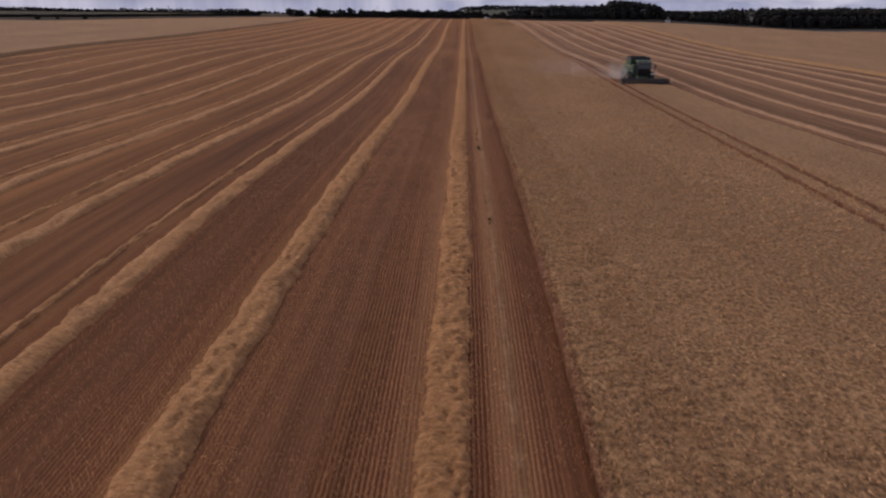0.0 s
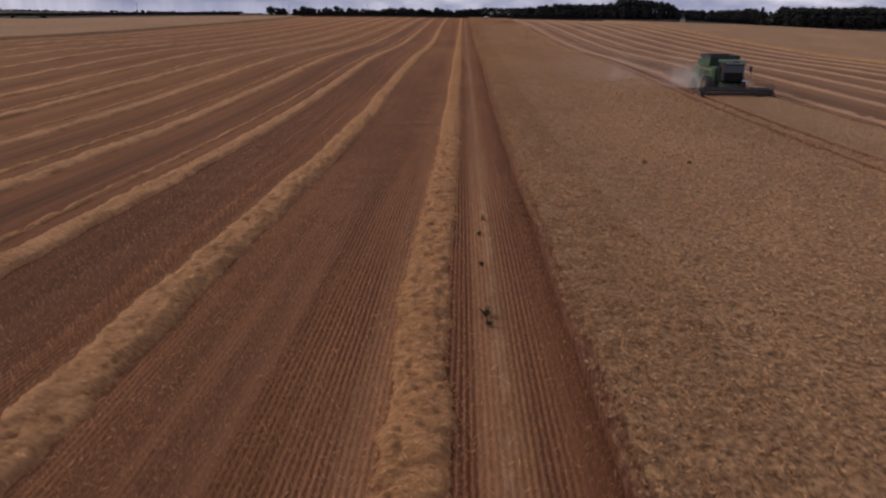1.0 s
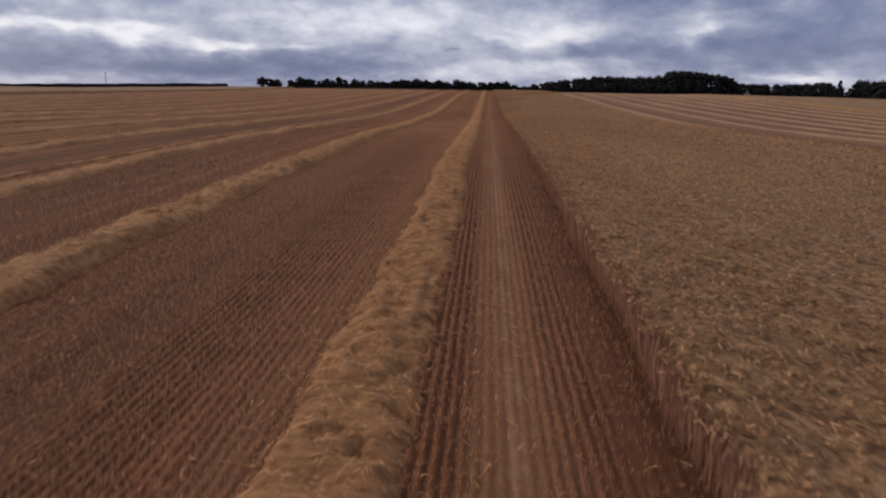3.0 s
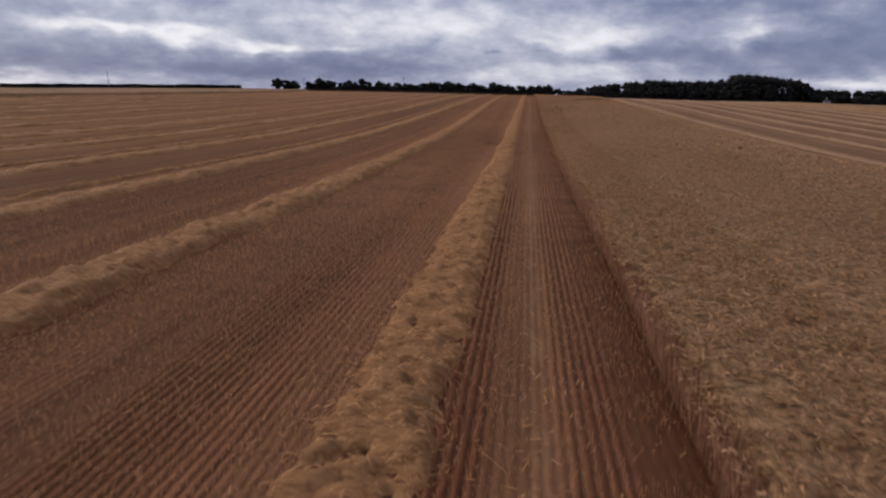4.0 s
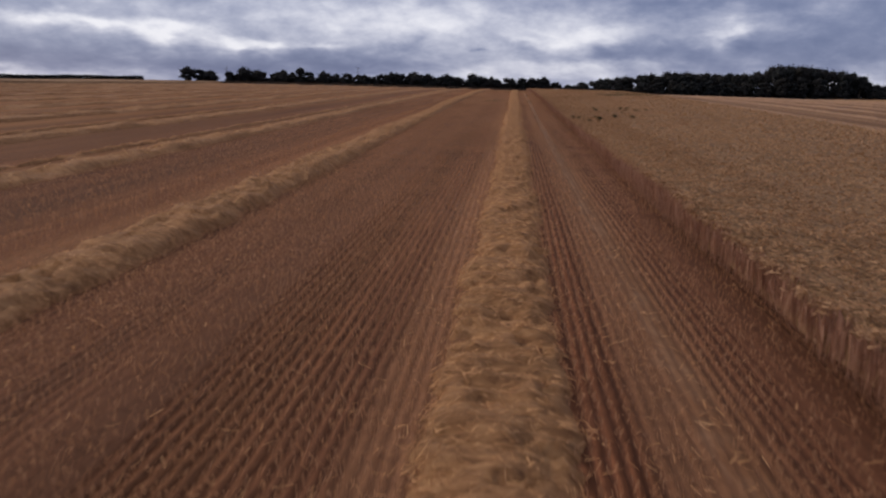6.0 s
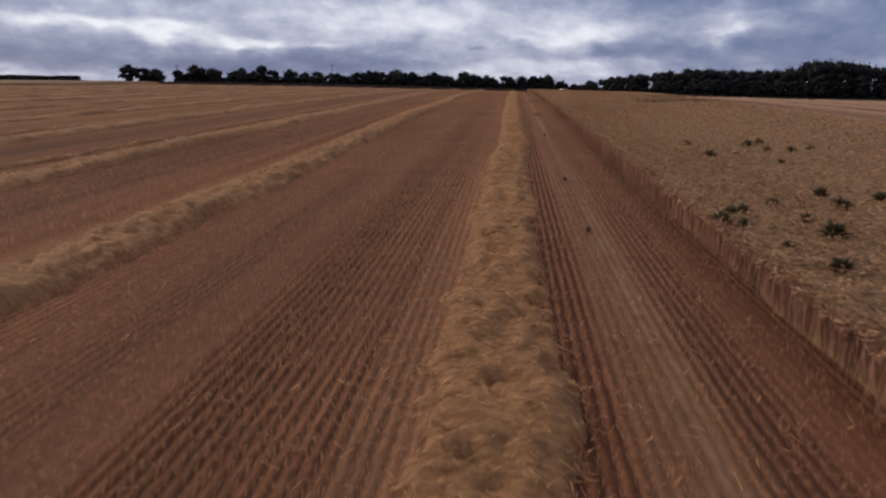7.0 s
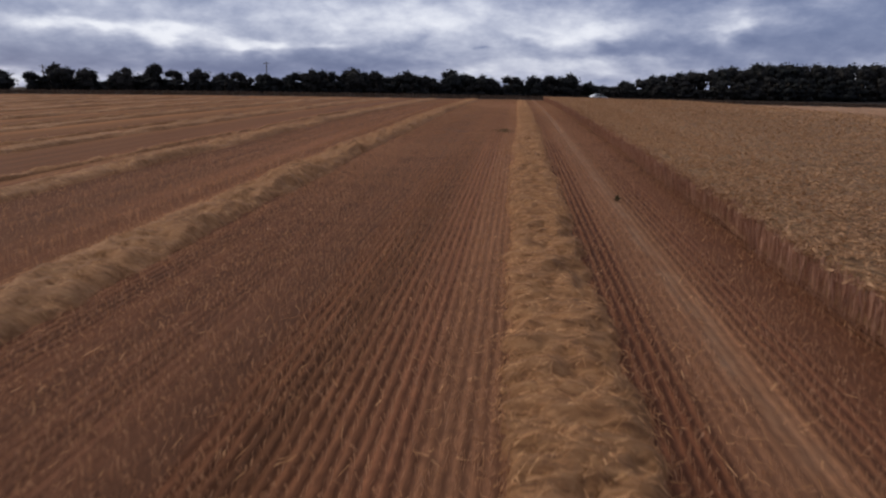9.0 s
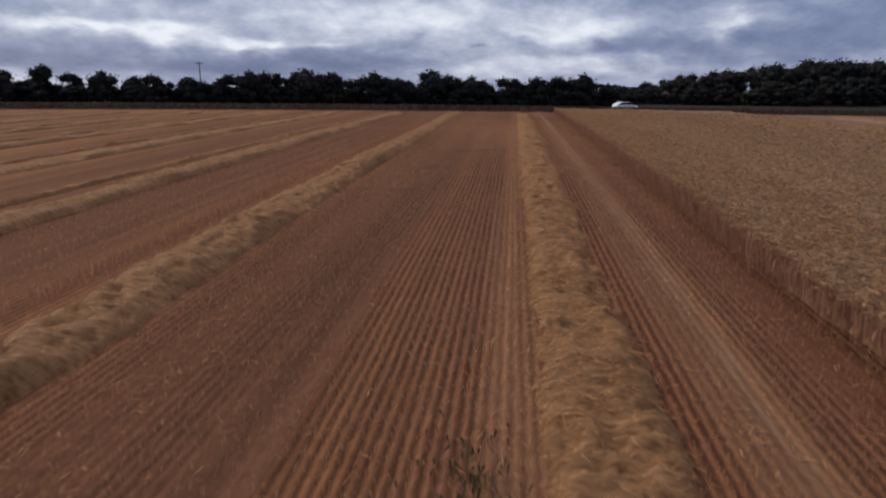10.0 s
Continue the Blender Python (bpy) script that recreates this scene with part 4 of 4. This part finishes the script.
# low growth under the trees
for i in range(80):
    hx = -94 + i * 1.38
    put(LOW[i % 2], hx, field_end(hx) + HEDGE_BACK + rt.uniform(-0.8, 1.5), rt.uniform(0.7, 0.92), rt.uniform(0, 360), label="low dark green hawthorn bush in the hedgerow", sz=rt.uniform(0.52, 0.78))

# the wood on the rising ground, its front edge and the rows behind
def wood_top(x):
    return float(np.interp(x, (14, 23, 31, 37, 44, 54, 62, 78, 94, 98, 108, 123, 130, 136, 139, 155, 180, 190, 197, 200, 208, 213, 330), (2.6, 3.6, 5.2, 6.5, 7.5, 8.4, 9.6, 9.0, 9.3, 12.8, 13.2, 11.6, 11.0, 9.6, 6.5, 6.0, 6.6, 7.6, 7.6, 4.0, 4.0, 8.8, 10.0)))


for i in range(198):
    row = i % 3
    wx = 22 + (i // 3) * 4.6 + rt.uniform(-1.5, 1.5)
    wy = max(field_end(wx) + 22, 460 + 0.15 * wx) + row * 6 + rt.uniform(-2, 2)
    ground_z = hgt(wx, wy)
    tall = max(wood_top(wx) - ground_z, 2.0) * (0.66, 1.0, 1.08)[row] * rt.uniform(0.96, 1.05)
    if 198.5 < wx < 209 or (128 < wx < 138 and row < 1):
        continue
    if tall < 4.5:
        put(KINDS[i % 4], wx, wy, tall / 4.6 * 1.2, rt.uniform(0, 360), sz=tall / 4.6, label="dark green tree at the edge of a wood", group="woodland trees")
    else:
        put(BIG[i % 3], wx, wy, max(0.78, 0.86 * tall / 9.0), rt.uniform(0, 360), sz=tall / 9.0, label="tall dark green broadleaf tree in a wood", group="woodland trees")
# low scrub in the gap between hedgerow and wood
for hx in (16.8, 18.3, 19.6, 21.2):
    put(LOW[int(hx) % 2], hx, 458, 0.6, hx * 40, label="low dark green scrub bush beside a wood", sz=0.52)
put(POINTED, 15.4, 455, 0.34, 80, sz=0.46, label="small pointed dark conifer in a hedgerow gap", group="woodland trees")
put(POINTED, 188, 476, 1.0, 30, sz=1.35, label="tall pointed dark conifer beside a wood", group="woodland trees")

# the clipped hedge and single trees far to the west
def far_hedge(x0, x1, off, high, seed, label):
    r = np.random.default_rng(seed)
    k = int((x1 - x0) * 110)
    x = r.uniform(x0, x1, k)
    y = field_end(x) + off + r.uniform(-0.7, 0.7, k)
    z = height(x, y) + r.uniform(0.05, 1.0, k) * high * (0.85 + 0.2 * value_noise(x * 0.2, x * 0, seed))
    s = r.uniform(0.2, 0.4, k)[:, None]
    u = r.normal(0, 1, (k, 3))
    u /= np.linalg.norm(u, axis=1)[:, None]
    w = np.cross(u, r.normal(0, 1, (k, 3)))
    w /= np.linalg.norm(w, axis=1)[:, None]
    p = np.stack([x, y, z], -1)
    v = np.stack([p - u * s, p + w * s * 0.6, p + u * s, p - w * s * 0.6], 1).reshape(-1, 3)
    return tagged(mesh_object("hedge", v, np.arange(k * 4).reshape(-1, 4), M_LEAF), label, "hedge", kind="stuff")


far_hedge(-330, -126, 40, 1.5, 71, "low clipped dark green hedge along the field end")
far_hedge(-94, 14.5, HEDGE_BACK + 1, 1.7, 72, "dense dark hawthorn undergrowth below hedgerow trees")
far_hedge(20, 230, 46, 2.2, 73, "dense dark undergrowth along the edge of a wood")
for hx, hh in ((-238, 3.2), (-228, 2.7), (-214, 2.4), (-262, 2.6), (-290, 3.4), (-300, 2.8)):
    put(KINDS[int(-hx) % 4], hx, field_end(hx) + 18, hh / 4.6 * 1.2, hx, sz=hh / 4.6, label="small dark tree in a distant hedge")


# rank dry grass on the verge between field and lane
def verge():
    r = np.random.default_rng(91)
    k = 30000
    x = r.uniform(-130, 130, k)
    y = field_end(x) + r.uniform(-1.5, 4.6, k)
    ob = blades("verge_grass", x, y, height(x, y), r.uniform(0.25, 0.75, k), 0.09, 0.12, 92, M_DRYGRASS)
    return tagged(ob, "tall dry brown-green grass on the lane verge", "grass", kind="stuff")


verge()


# distant woods on the horizon
def distant_wood(x0, x1, y0, depth, high, seed):
    r = np.random.default_rng(seed)
    k = 2600
    x, y = r.uniform(x0, x1, k), y0 + r.uniform(0, depth, k)
    z = height(x, y) + r.uniform(0, 1, k) ** 0.7 * high * (0.6 + 0.5 * value_noise(x * 0.03, x * 0, seed))
    s = r.uniform(2.0, 4.5, k)[:, None]
    u = r.normal(0, 1, (k, 3))
    u /= np.linalg.norm(u, axis=1)[:, None]
    w = np.cross(u, r.normal(0, 1, (k, 3)))
    w /= np.linalg.norm(w, axis=1)[:, None]
    p = np.stack([x, y, z], -1)
    v = np.stack([p - u * s, p + w * s * 0.7, p + u * s, p - w * s * 0.7], 1).reshape(-1, 3)
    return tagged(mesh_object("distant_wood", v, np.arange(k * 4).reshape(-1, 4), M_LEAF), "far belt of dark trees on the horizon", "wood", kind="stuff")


distant_wood(-1500, -420, 1500, 80, 11, 81)
distant_wood(-900, -250, 1050, 40, 7, 82)
distant_wood(-250, 400, 1700, 80, 12, 83)
distant_wood(500, 1500, 1300, 90, 14, 84)


# ---------------------------------------------------------------- poles, house, car
def utility_pole(x, y, tall):
    root = new("utility_pole")
    bm = bmesh.new()
    tube(bm, (0, 0, -0.3), (0, 0, tall), 0.14, 0.09, 10)
    part("pole", bm, M_WOODPOLE, root, smooth_shade=True)
    bm = bmesh.new()
    box(bm, 0, 0, tall - 0.35, 1.3, 0.09, 0.11, 0.01)
    part("crossarm", bm, M_WOODPOLE, root)
    for s in (-0.55, 0.0, 0.55):
        bm = bmesh.new()
        tube(bm, (s, 0, tall - 0.30), (s, 0, tall - 0.12), 0.05, 0.035, 8)
        part("insulator", bm, M_GREYPAINT, root)
    root.matrix_basis = pose(x, y, hgt(x, y), 0, 0, 12)
    return tagged(root, "slim wooden utility pole with a crossarm behind the hedge", "pole", "utility poles")


utility_pole(-172, field_end(-172) + 24, 6.5)
utility_pole(-99, field_end(-99) + 40, 5.2)
utility_pole(-56, field_end(-56) + 44, 6.6)


def cottage(x, y):
    root = new("house")
    bm = bmesh.new()
    box(bm, 0, 0, 1.3, 5.0, 4.0, 2.6)
    part("wall", bm, M_RENDERWALL, root)
    bm = bmesh.new()
    prism(bm, ((-2.3, 2.55), (2.3, 2.55), (0, 4.3)), -2.75, 2.75)
    roof = part("roof", bm, M_SLATE, root)
    bm = bmesh.new()
    box(bm, 1.7, 0.3, 4.3, 0.6, 0.6, 1.3, 0.03)
    part("chimney", bm, M_RENDERWALL, roof)
    for wx in (-1.4, 1.4):
        bm = bmesh.new()
        box(bm, wx, -2.02, 1.5, 0.95, 0.08, 1.1, 0.01)
        win = part("window", bm, M_WHITE, root)
        bm = bmesh.new()
        box(bm, wx, -2.07, 1.5, 0.78, 0.03, 0.92)
        part("pane", bm, M_GLASS, win)
    bm = bmesh.new()
    box(bm, 0, -2.03, 1.02, 0.9, 0.07, 2.0, 0.01)
    part("door", bm, M_GREYPAINT, root)
    root.matrix_basis = pose(x, y, hgt(x, y) - 0.05, 0, 0, 70) @ Matrix.Scale(0.72, 4)
    return tagged(root, "small cream rendered house with a slate roof among trees", "house")


cottage(133, 456)


def car(x, y, turn):
    root = new("car")
    prof = ((-2.05, 0.32), (-2.08, 0.62), (-1.95, 0.80), (-1.05, 0.92), (-0.45, 1.36), (0.85, 1.44), (1.65, 1.18), (1.98, 0.86), (2.05, 0.55), (2.0, 0.30))
    bm = bmesh.new()
    prism(bm, prof, -0.86, 0.86)
    bevel_all(bm, 0.07, 2)
    part("body", bm, M_WHITE, root, smooth_shade=False)
    for s in (-1, 1):
        bm = bmesh.new()
        prism(bm, ((-0.92, 0.95), (-0.42, 1.30), (0.30, 1.35), (0.30, 0.95)), s * 0.865, s * 0.872)
        part("side_window", bm, M_GLASS, root)
        bm = bmesh.new()
        prism(bm, ((0.38, 0.95), (0.38, 1.35), (0.88, 1.34), (1.45, 1.12), (1.45, 0.98)), s * 0.865, s * 0.872)
        part("side_window", bm, M_GLASS, root)
        bm = bmesh.new()
        box(bm, s * 0.98, -0.75, 0.98, 0.20, 0.10, 0.14, 0.02)
        part("mirror", bm, M_WHITE, root)
        bm = bmesh.new()
        box(bm, s * 0.62, -2.06, 0.66, 0.36, 0.06, 0.14, 0.02)
        part("headlight", bm, M_LAMP, root)
        for wy in (-1.28, 1.25):
            bm = bmesh.new()
            tube(bm, (s * 0.68, wy, 0.31), (s * 0.88, wy, 0.31), 0.31, None, 20)
            tyre = part("wheel", bm, M_RUBBER, root)
            bm = bmesh.new()
            tube(bm, (s * 0.87, wy, 0.31), (s * 0.895, wy, 0.31), 0.20, None, 16)
            part("rim", bm, M_STEEL, tyre)
    bm = bmesh.new()
    prism(bm, ((-1.06, 0.945), (-0.50, 1.345), (-0.53, 1.36), (-1.10, 0.96)), -0.70, 0.70)
    part("windscreen", bm, M_GLASS, root)
    root.matrix_basis = pose(x, y, hgt(x, y) + 0.03, 0, 0, turn) @ Matrix.Scale(0.78, 4)
    return tagged(root, "white hatchback car on the lane past the field", "car")


car(13.9, field_end(13.9) + 9.0, 108)


# ---------------------------------------------------------------- combine harvester
def combine(x, y):
    """Faces -y. Origin on the ground under the front axle."""
    root = new("combine_harvester")
    # separator body with sloping rear hood
    bm = bmesh.new()
    prism(bm, ((-0.3, 0.95), (-0.6, 1.5), (-0.6, 2.95), (3.6, 3.0), (5.6, 2.75), (6.4, 2.0), (6.5, 1.0), (4.6, 0.85), (2.0, 0.75)), -1.3, 1.3)
    bevel_all(bm, 0.07)
    body = part("body", bm, M_GREEN, root, "green painted steel side panels")
    for s in (-1, 1):
        for py, w in ((0.55, 1.7), (2.45, 1.8), (4.35, 1.7)):
            bm = bmesh.new()
            box(bm, s * 1.34, py, 2.05, 0.08, w, 1.35, 0.05)
            part("side_panel", bm, M_GREEN, body)
        bm = bmesh.new()
        box(bm, s * 1.40, 2.6, 2.62, 0.03, 5.0, 0.13, 0.01)
        part("stripe", bm, M_YELLOW, body, "yellow stripe")
        bm = bmesh.new()
        box(bm, s * 1.39, 1.6, 1.22, 0.05, 2.6, 0.30, 0.02)
        part("belt_guard", bm, M_DARK, body)
    # grain tank with its open extensions
    bm = bmesh.new()
    prism(bm, ((0.9, 2.95), (0.7, 3.75), (3.6, 3.75), (3.4, 2.95)), -1.45, 1.45)
    bevel_all(bm, 0.04)
    tank = part("grain_tank", bm, M_GREEN, root)
    bm = bmesh.new()
    for s in (-1, 1):
        box(bm, s * 1.48, 2.15, 3.86, 0.05, 3.0, 0.36, 0.01)
    box(bm, 0, 0.68, 3.86, 3.0, 0.05, 0.36, 0.01)
    box(bm, 0, 3.62, 3.86, 3.0, 0.05, 0.36, 0.01)
    part("tank_extension", bm, M_DARK, tank, "dark folding tank sides")
    # engine deck
    bm = bmesh.new()
    box(bm, 0, 4.5, 3.15, 2.3, 1.7, 0.55, 0.06)
    part("engine_cover", bm, M_GREEN, root)
    bm = bmesh.new()
    tube(bm, (0.8, 4.0, 3.3), (0.8, 4.0, 4.0), 0.09, None, 12)
    part("exhaust", bm, M_STEEL, root)
    # cab
    bm = bmesh.new()
    prism(bm, ((-0.62, 1.75), (-1.95, 1.75), (-2.25, 2.6), (-2.05, 3.45), (-0.62, 3.45)), -0.95, 0.95)
    bevel_all(bm, 0.05)
    cab = part("cab", bm, M_GLASS, root, "dark glazed operator cab")
    bm = bmesh.new()
    box(bm, 0, -1.4, 3.60, 2.15, 2.1, 0.26, 0.09)
    part("cab_roof", bm, M_GREEN, cab, "green cab roof with work lamps")
    for s in (-1, 1):
        for fy in (-0.70, -2.02):
            bm = bmesh.new()
            tube(bm, (s * 0.96, fy - (0.1 if fy < -1 else 0), 1.8), (s * 0.96, fy, 3.45), 0.05, None, 8)
            part("cab_pillar", bm, M_DARK, cab)
        bm = bmesh.new()
        tube(bm, (s * 0.98, -2.0, 3.3), (s * 1.55, -2.25, 3.25), 0.025, None, 8)
        arm = part("mirror_arm", bm, M_DARK, cab)
        bm = bmesh.new()
        box(bm, s * 1.58, -2.25, 2.95, 0.24, 0.08, 0.55, 0.03)
        part("mirror", bm, M_DARK, arm)
    bm = bmesh.new()
    box(bm, 0, -2.42, 3.47, 2.0, 0.06, 0.09, 0.01)
    part("roof_trim", bm, M_LAMP, cab, "pale strip under the roof edge")
    for lx in (-0.85, -0.5, 0.5, 0.85):
        bm = bmesh.new()
        box(bm, lx, -2.47, 3.60, 0.2, 0.07, 0.13, 0.02)
        part("work_lamp", bm, M_LAMP, cab)
    # ladder and platform rail on the left-hand side of the machine
    bm = bmesh.new()
    box(bm, 1.45, -1.3, 1.72, 0.8, 1.5, 0.06, 0.01)
    plat = part("platform", bm, M_STEEL, root)
    for fy in (-2.0, -0.65):
        bm = bmesh.new()
        tube(bm, (1.82, fy, 1.72), (1.82, fy, 3.0), 0.045, None, 8)
        part("rail_post", bm, M_LAMP, plat, "pale handrail post")
    bm = bmesh.new()
    tube(bm, (1.82, -2.0, 3.0), (1.82, -0.65, 3.0), 0.045, None, 8)
    part("handrail", bm, M_LAMP, plat)
    for i in range(5):
        bm = bmesh.new()
        box(bm, 1.95, -1.95, 0.55 + i * 0.25, 0.5, 0.12, 0.035, 0.008)
        part("ladder_step", bm, M_STEEL, plat)
    # folded unloading auger along the left-hand side
    bm = bmesh.new()
    tube(bm, (1.6, 0.9, 3.25), (1.75, 6.9, 3.1), 0.21, 0.19, 16)
    aug = part("unloading_auger", bm, M_GREEN, root, smooth_shade=True)
    bm = bmesh.new()
    tube(bm, (1.75, 6.85, 3.12), (1.76, 7.15, 2.85), 0.21, 0.17, 14)
    part("spout", bm, M_RUBBER, aug)
    # wheels
    for s in (-1, 1):
        for wy, rad, wid, off in ((0.2, 0.98, 0.72, 1.28), (4.9, 0.68, 0.46, 1.25)):
            w = new("wheel")
            w.parent = root
            bm = bmesh.new()
            tube(bm, (s * off, wy, rad), (s * (off + wid), wy, rad), rad, None, 32)
            bmesh.ops.bevel(bm, geom=[e for e in bm.edges if abs(e.verts[0].co.x - e.verts[1].co.x) < 1e-4], offset=0.08, segments=2, affect="EDGES")
            for k in range(20):
                a = k * math.tau / 20
                box(bm, s * (off + wid * (0.28 if k % 2 else 0.72)), 0, 0, wid * 0.5, 0.07, 0.09, 0, Matrix.Translation((0, wy, rad)) @ Matrix.Rotation(a, 4, "X") @ Matrix.Translation((0, 0, rad)))
            part("tyre", bm, M_RUBBER, w, smooth_shade=False)
            bm = bmesh.new()
            tube(bm, (s * (off + wid - 0.02), wy, rad), (s * (off + wid + 0.02), wy, rad), rad * 0.55, rad * 0.45, 20)
            part("rim", bm, M_YELLOW, w, "yellow wheel rim")
    bm = bmesh.new()
    tube(bm, (-1.3, 0.2, 0.98), (1.3, 0.2, 0.98), 0.2, None, 12)
    part("front_axle", bm, M_DARK, root)
    # feeder house
    bm = bmesh.new()
    prism(bm, ((-0.5, 1.1), (-0.5, 1.75), (-2.6, 1.0), (-2.6, 0.35)), -0.75, 0.75)
    part("feeder_house", bm, M_GREEN, root)
    # header: 7.1 m wide platform with knife, auger, reel and end dividers
    hw = 3.55
    bm = bmesh.new()
    prism(bm, ((-2.6, 0.25), (-2.6, 1.15), (-2.72, 1.18), (-2.78, 0.45), (-3.35, 0.22), (-3.9, 0.16), (-3.9, 0.12), (-3.2, 0.12)), -hw, hw)
    header = part("header", bm, M_DUSTY, root, "wide dark dusty cutting platform")
    bm = bmesh.new()
    tube(bm, (-hw, -3.05, 0.62), (hw, -3.05, 0.62), 0.24, None, 16)
    part("feed_auger", bm, M_DUSTY, header, smooth_shade=True)
    for s in (-1, 1):
        bm = bmesh.new()
        prism(bm, ((-2.55, 0.15), (-2.55, 1.2), (-3.3, 1.1), (-4.5, 0.3), (-4.85, 0.12), (-3.0, 0.1)), s * hw, s * (hw + 0.1))
        part("divider", bm, M_DUSTY, header)
        bm = bmesh.new()
        tube(bm, (s * (hw - 0.1), -2.7, 1.15), (s * (hw - 0.1), -3.75, 1.12), 0.05, None, 8)
        part("reel_arm", bm, M_DARK, header)
    bm = bmesh.new()
    tube(bm, (-hw + 0.1, -3.75, 1.1), (hw - 0.1, -3.75, 1.1), 0.09, None, 12)
    reel = part("reel", bm, M_DARK, header)
    for k in range(6):
        a = k * math.tau / 6 + 0.3
        by, bz = -3.75 + math.cos(a) * 0.52, 1.1 + math.sin(a) * 0.52
        bm = bmesh.new()
        tube(bm, (-hw + 0.12, by, bz), (hw - 0.12, by, bz), 0.028, None, 8)
        bat = part("reel_bat", bm, M_DARK, reel)
        bm = bmesh.new()
        for i in range(46):
            tx = -hw + 0.2 + i * (2 * hw - 0.4) / 45
            tube(bm, (tx, by, bz), (tx, by + 0.02, bz - 0.24), 0.008, 0.004, 4)
        tagged(part("tines", bm, M_DUSTY, bat), kind="stuff")
    for sx in (-hw + 0.15, -hw / 3, hw / 3, hw - 0.15):
        bm = bmesh.new()
        for k in range(6):
            a = k * math.tau / 6 + 0.3
            tube(bm, (sx, -3.75, 1.1), (sx, -3.75 + math.cos(a) * 0.52, 1.1 + math.sin(a) * 0.52), 0.02, None, 6)
        part("reel_spider", bm, M_DARK, reel)
    root.matrix_basis = pose(x, y, hgt(x, y), 0, 0, 0)
    return tagged(root, "green combine harvester with a wide header cutting standing wheat", "combine harvester")


combine(COMBINE_X, COMBINE_Y + 3.6)


# ---------------------------------------------------------------- dust
def dust(x, y):
    """Chaff and dust specks hanging behind the machine, drifting down the wind."""
    r = np.random.default_rng(401)
    k = 400000
    q = r.random(k) ** 2.0
    px = x - 0.5 - q * 14 + r.normal(0, 0.9 + 1.0 * q, k)
    py = y + 6.0 + q * 9 + r.normal(0, 1.2 + 2.4 * q, k)
    wisp = value_noise(px * 0.35, py * 0.25, 403)
    px, py, q = px[wisp > 0.4], py[wisp > 0.4], q[wisp > 0.4]
    k = len(px)
    pz = height(px, py) + np.abs(r.normal(0.8, 0.7 + 1.1 * q, k)) + 0.4
    s = r.uniform(0.006, 0.010, k)[:, None]
    u, w = r.normal(0, 1, (k, 3)), r.normal(0, 1, (k, 3))
    u /= np.linalg.norm(u, axis=1)[:, None]
    w /= np.linalg.norm(w, axis=1)[:, None]
    p = np.stack([px, py, pz], -1)
    v = np.stack([p - u * s, p + u * s, p + w * s * 1.6], 1).reshape(-1, 3)
    return tagged(mesh_object("dust", v, np.arange(k * 3).reshape(-1, 3), M_DUST), "pale dust and chaff hanging behind the harvester", "dust", kind="stuff")


dust(COMBINE_X, COMBINE_Y)
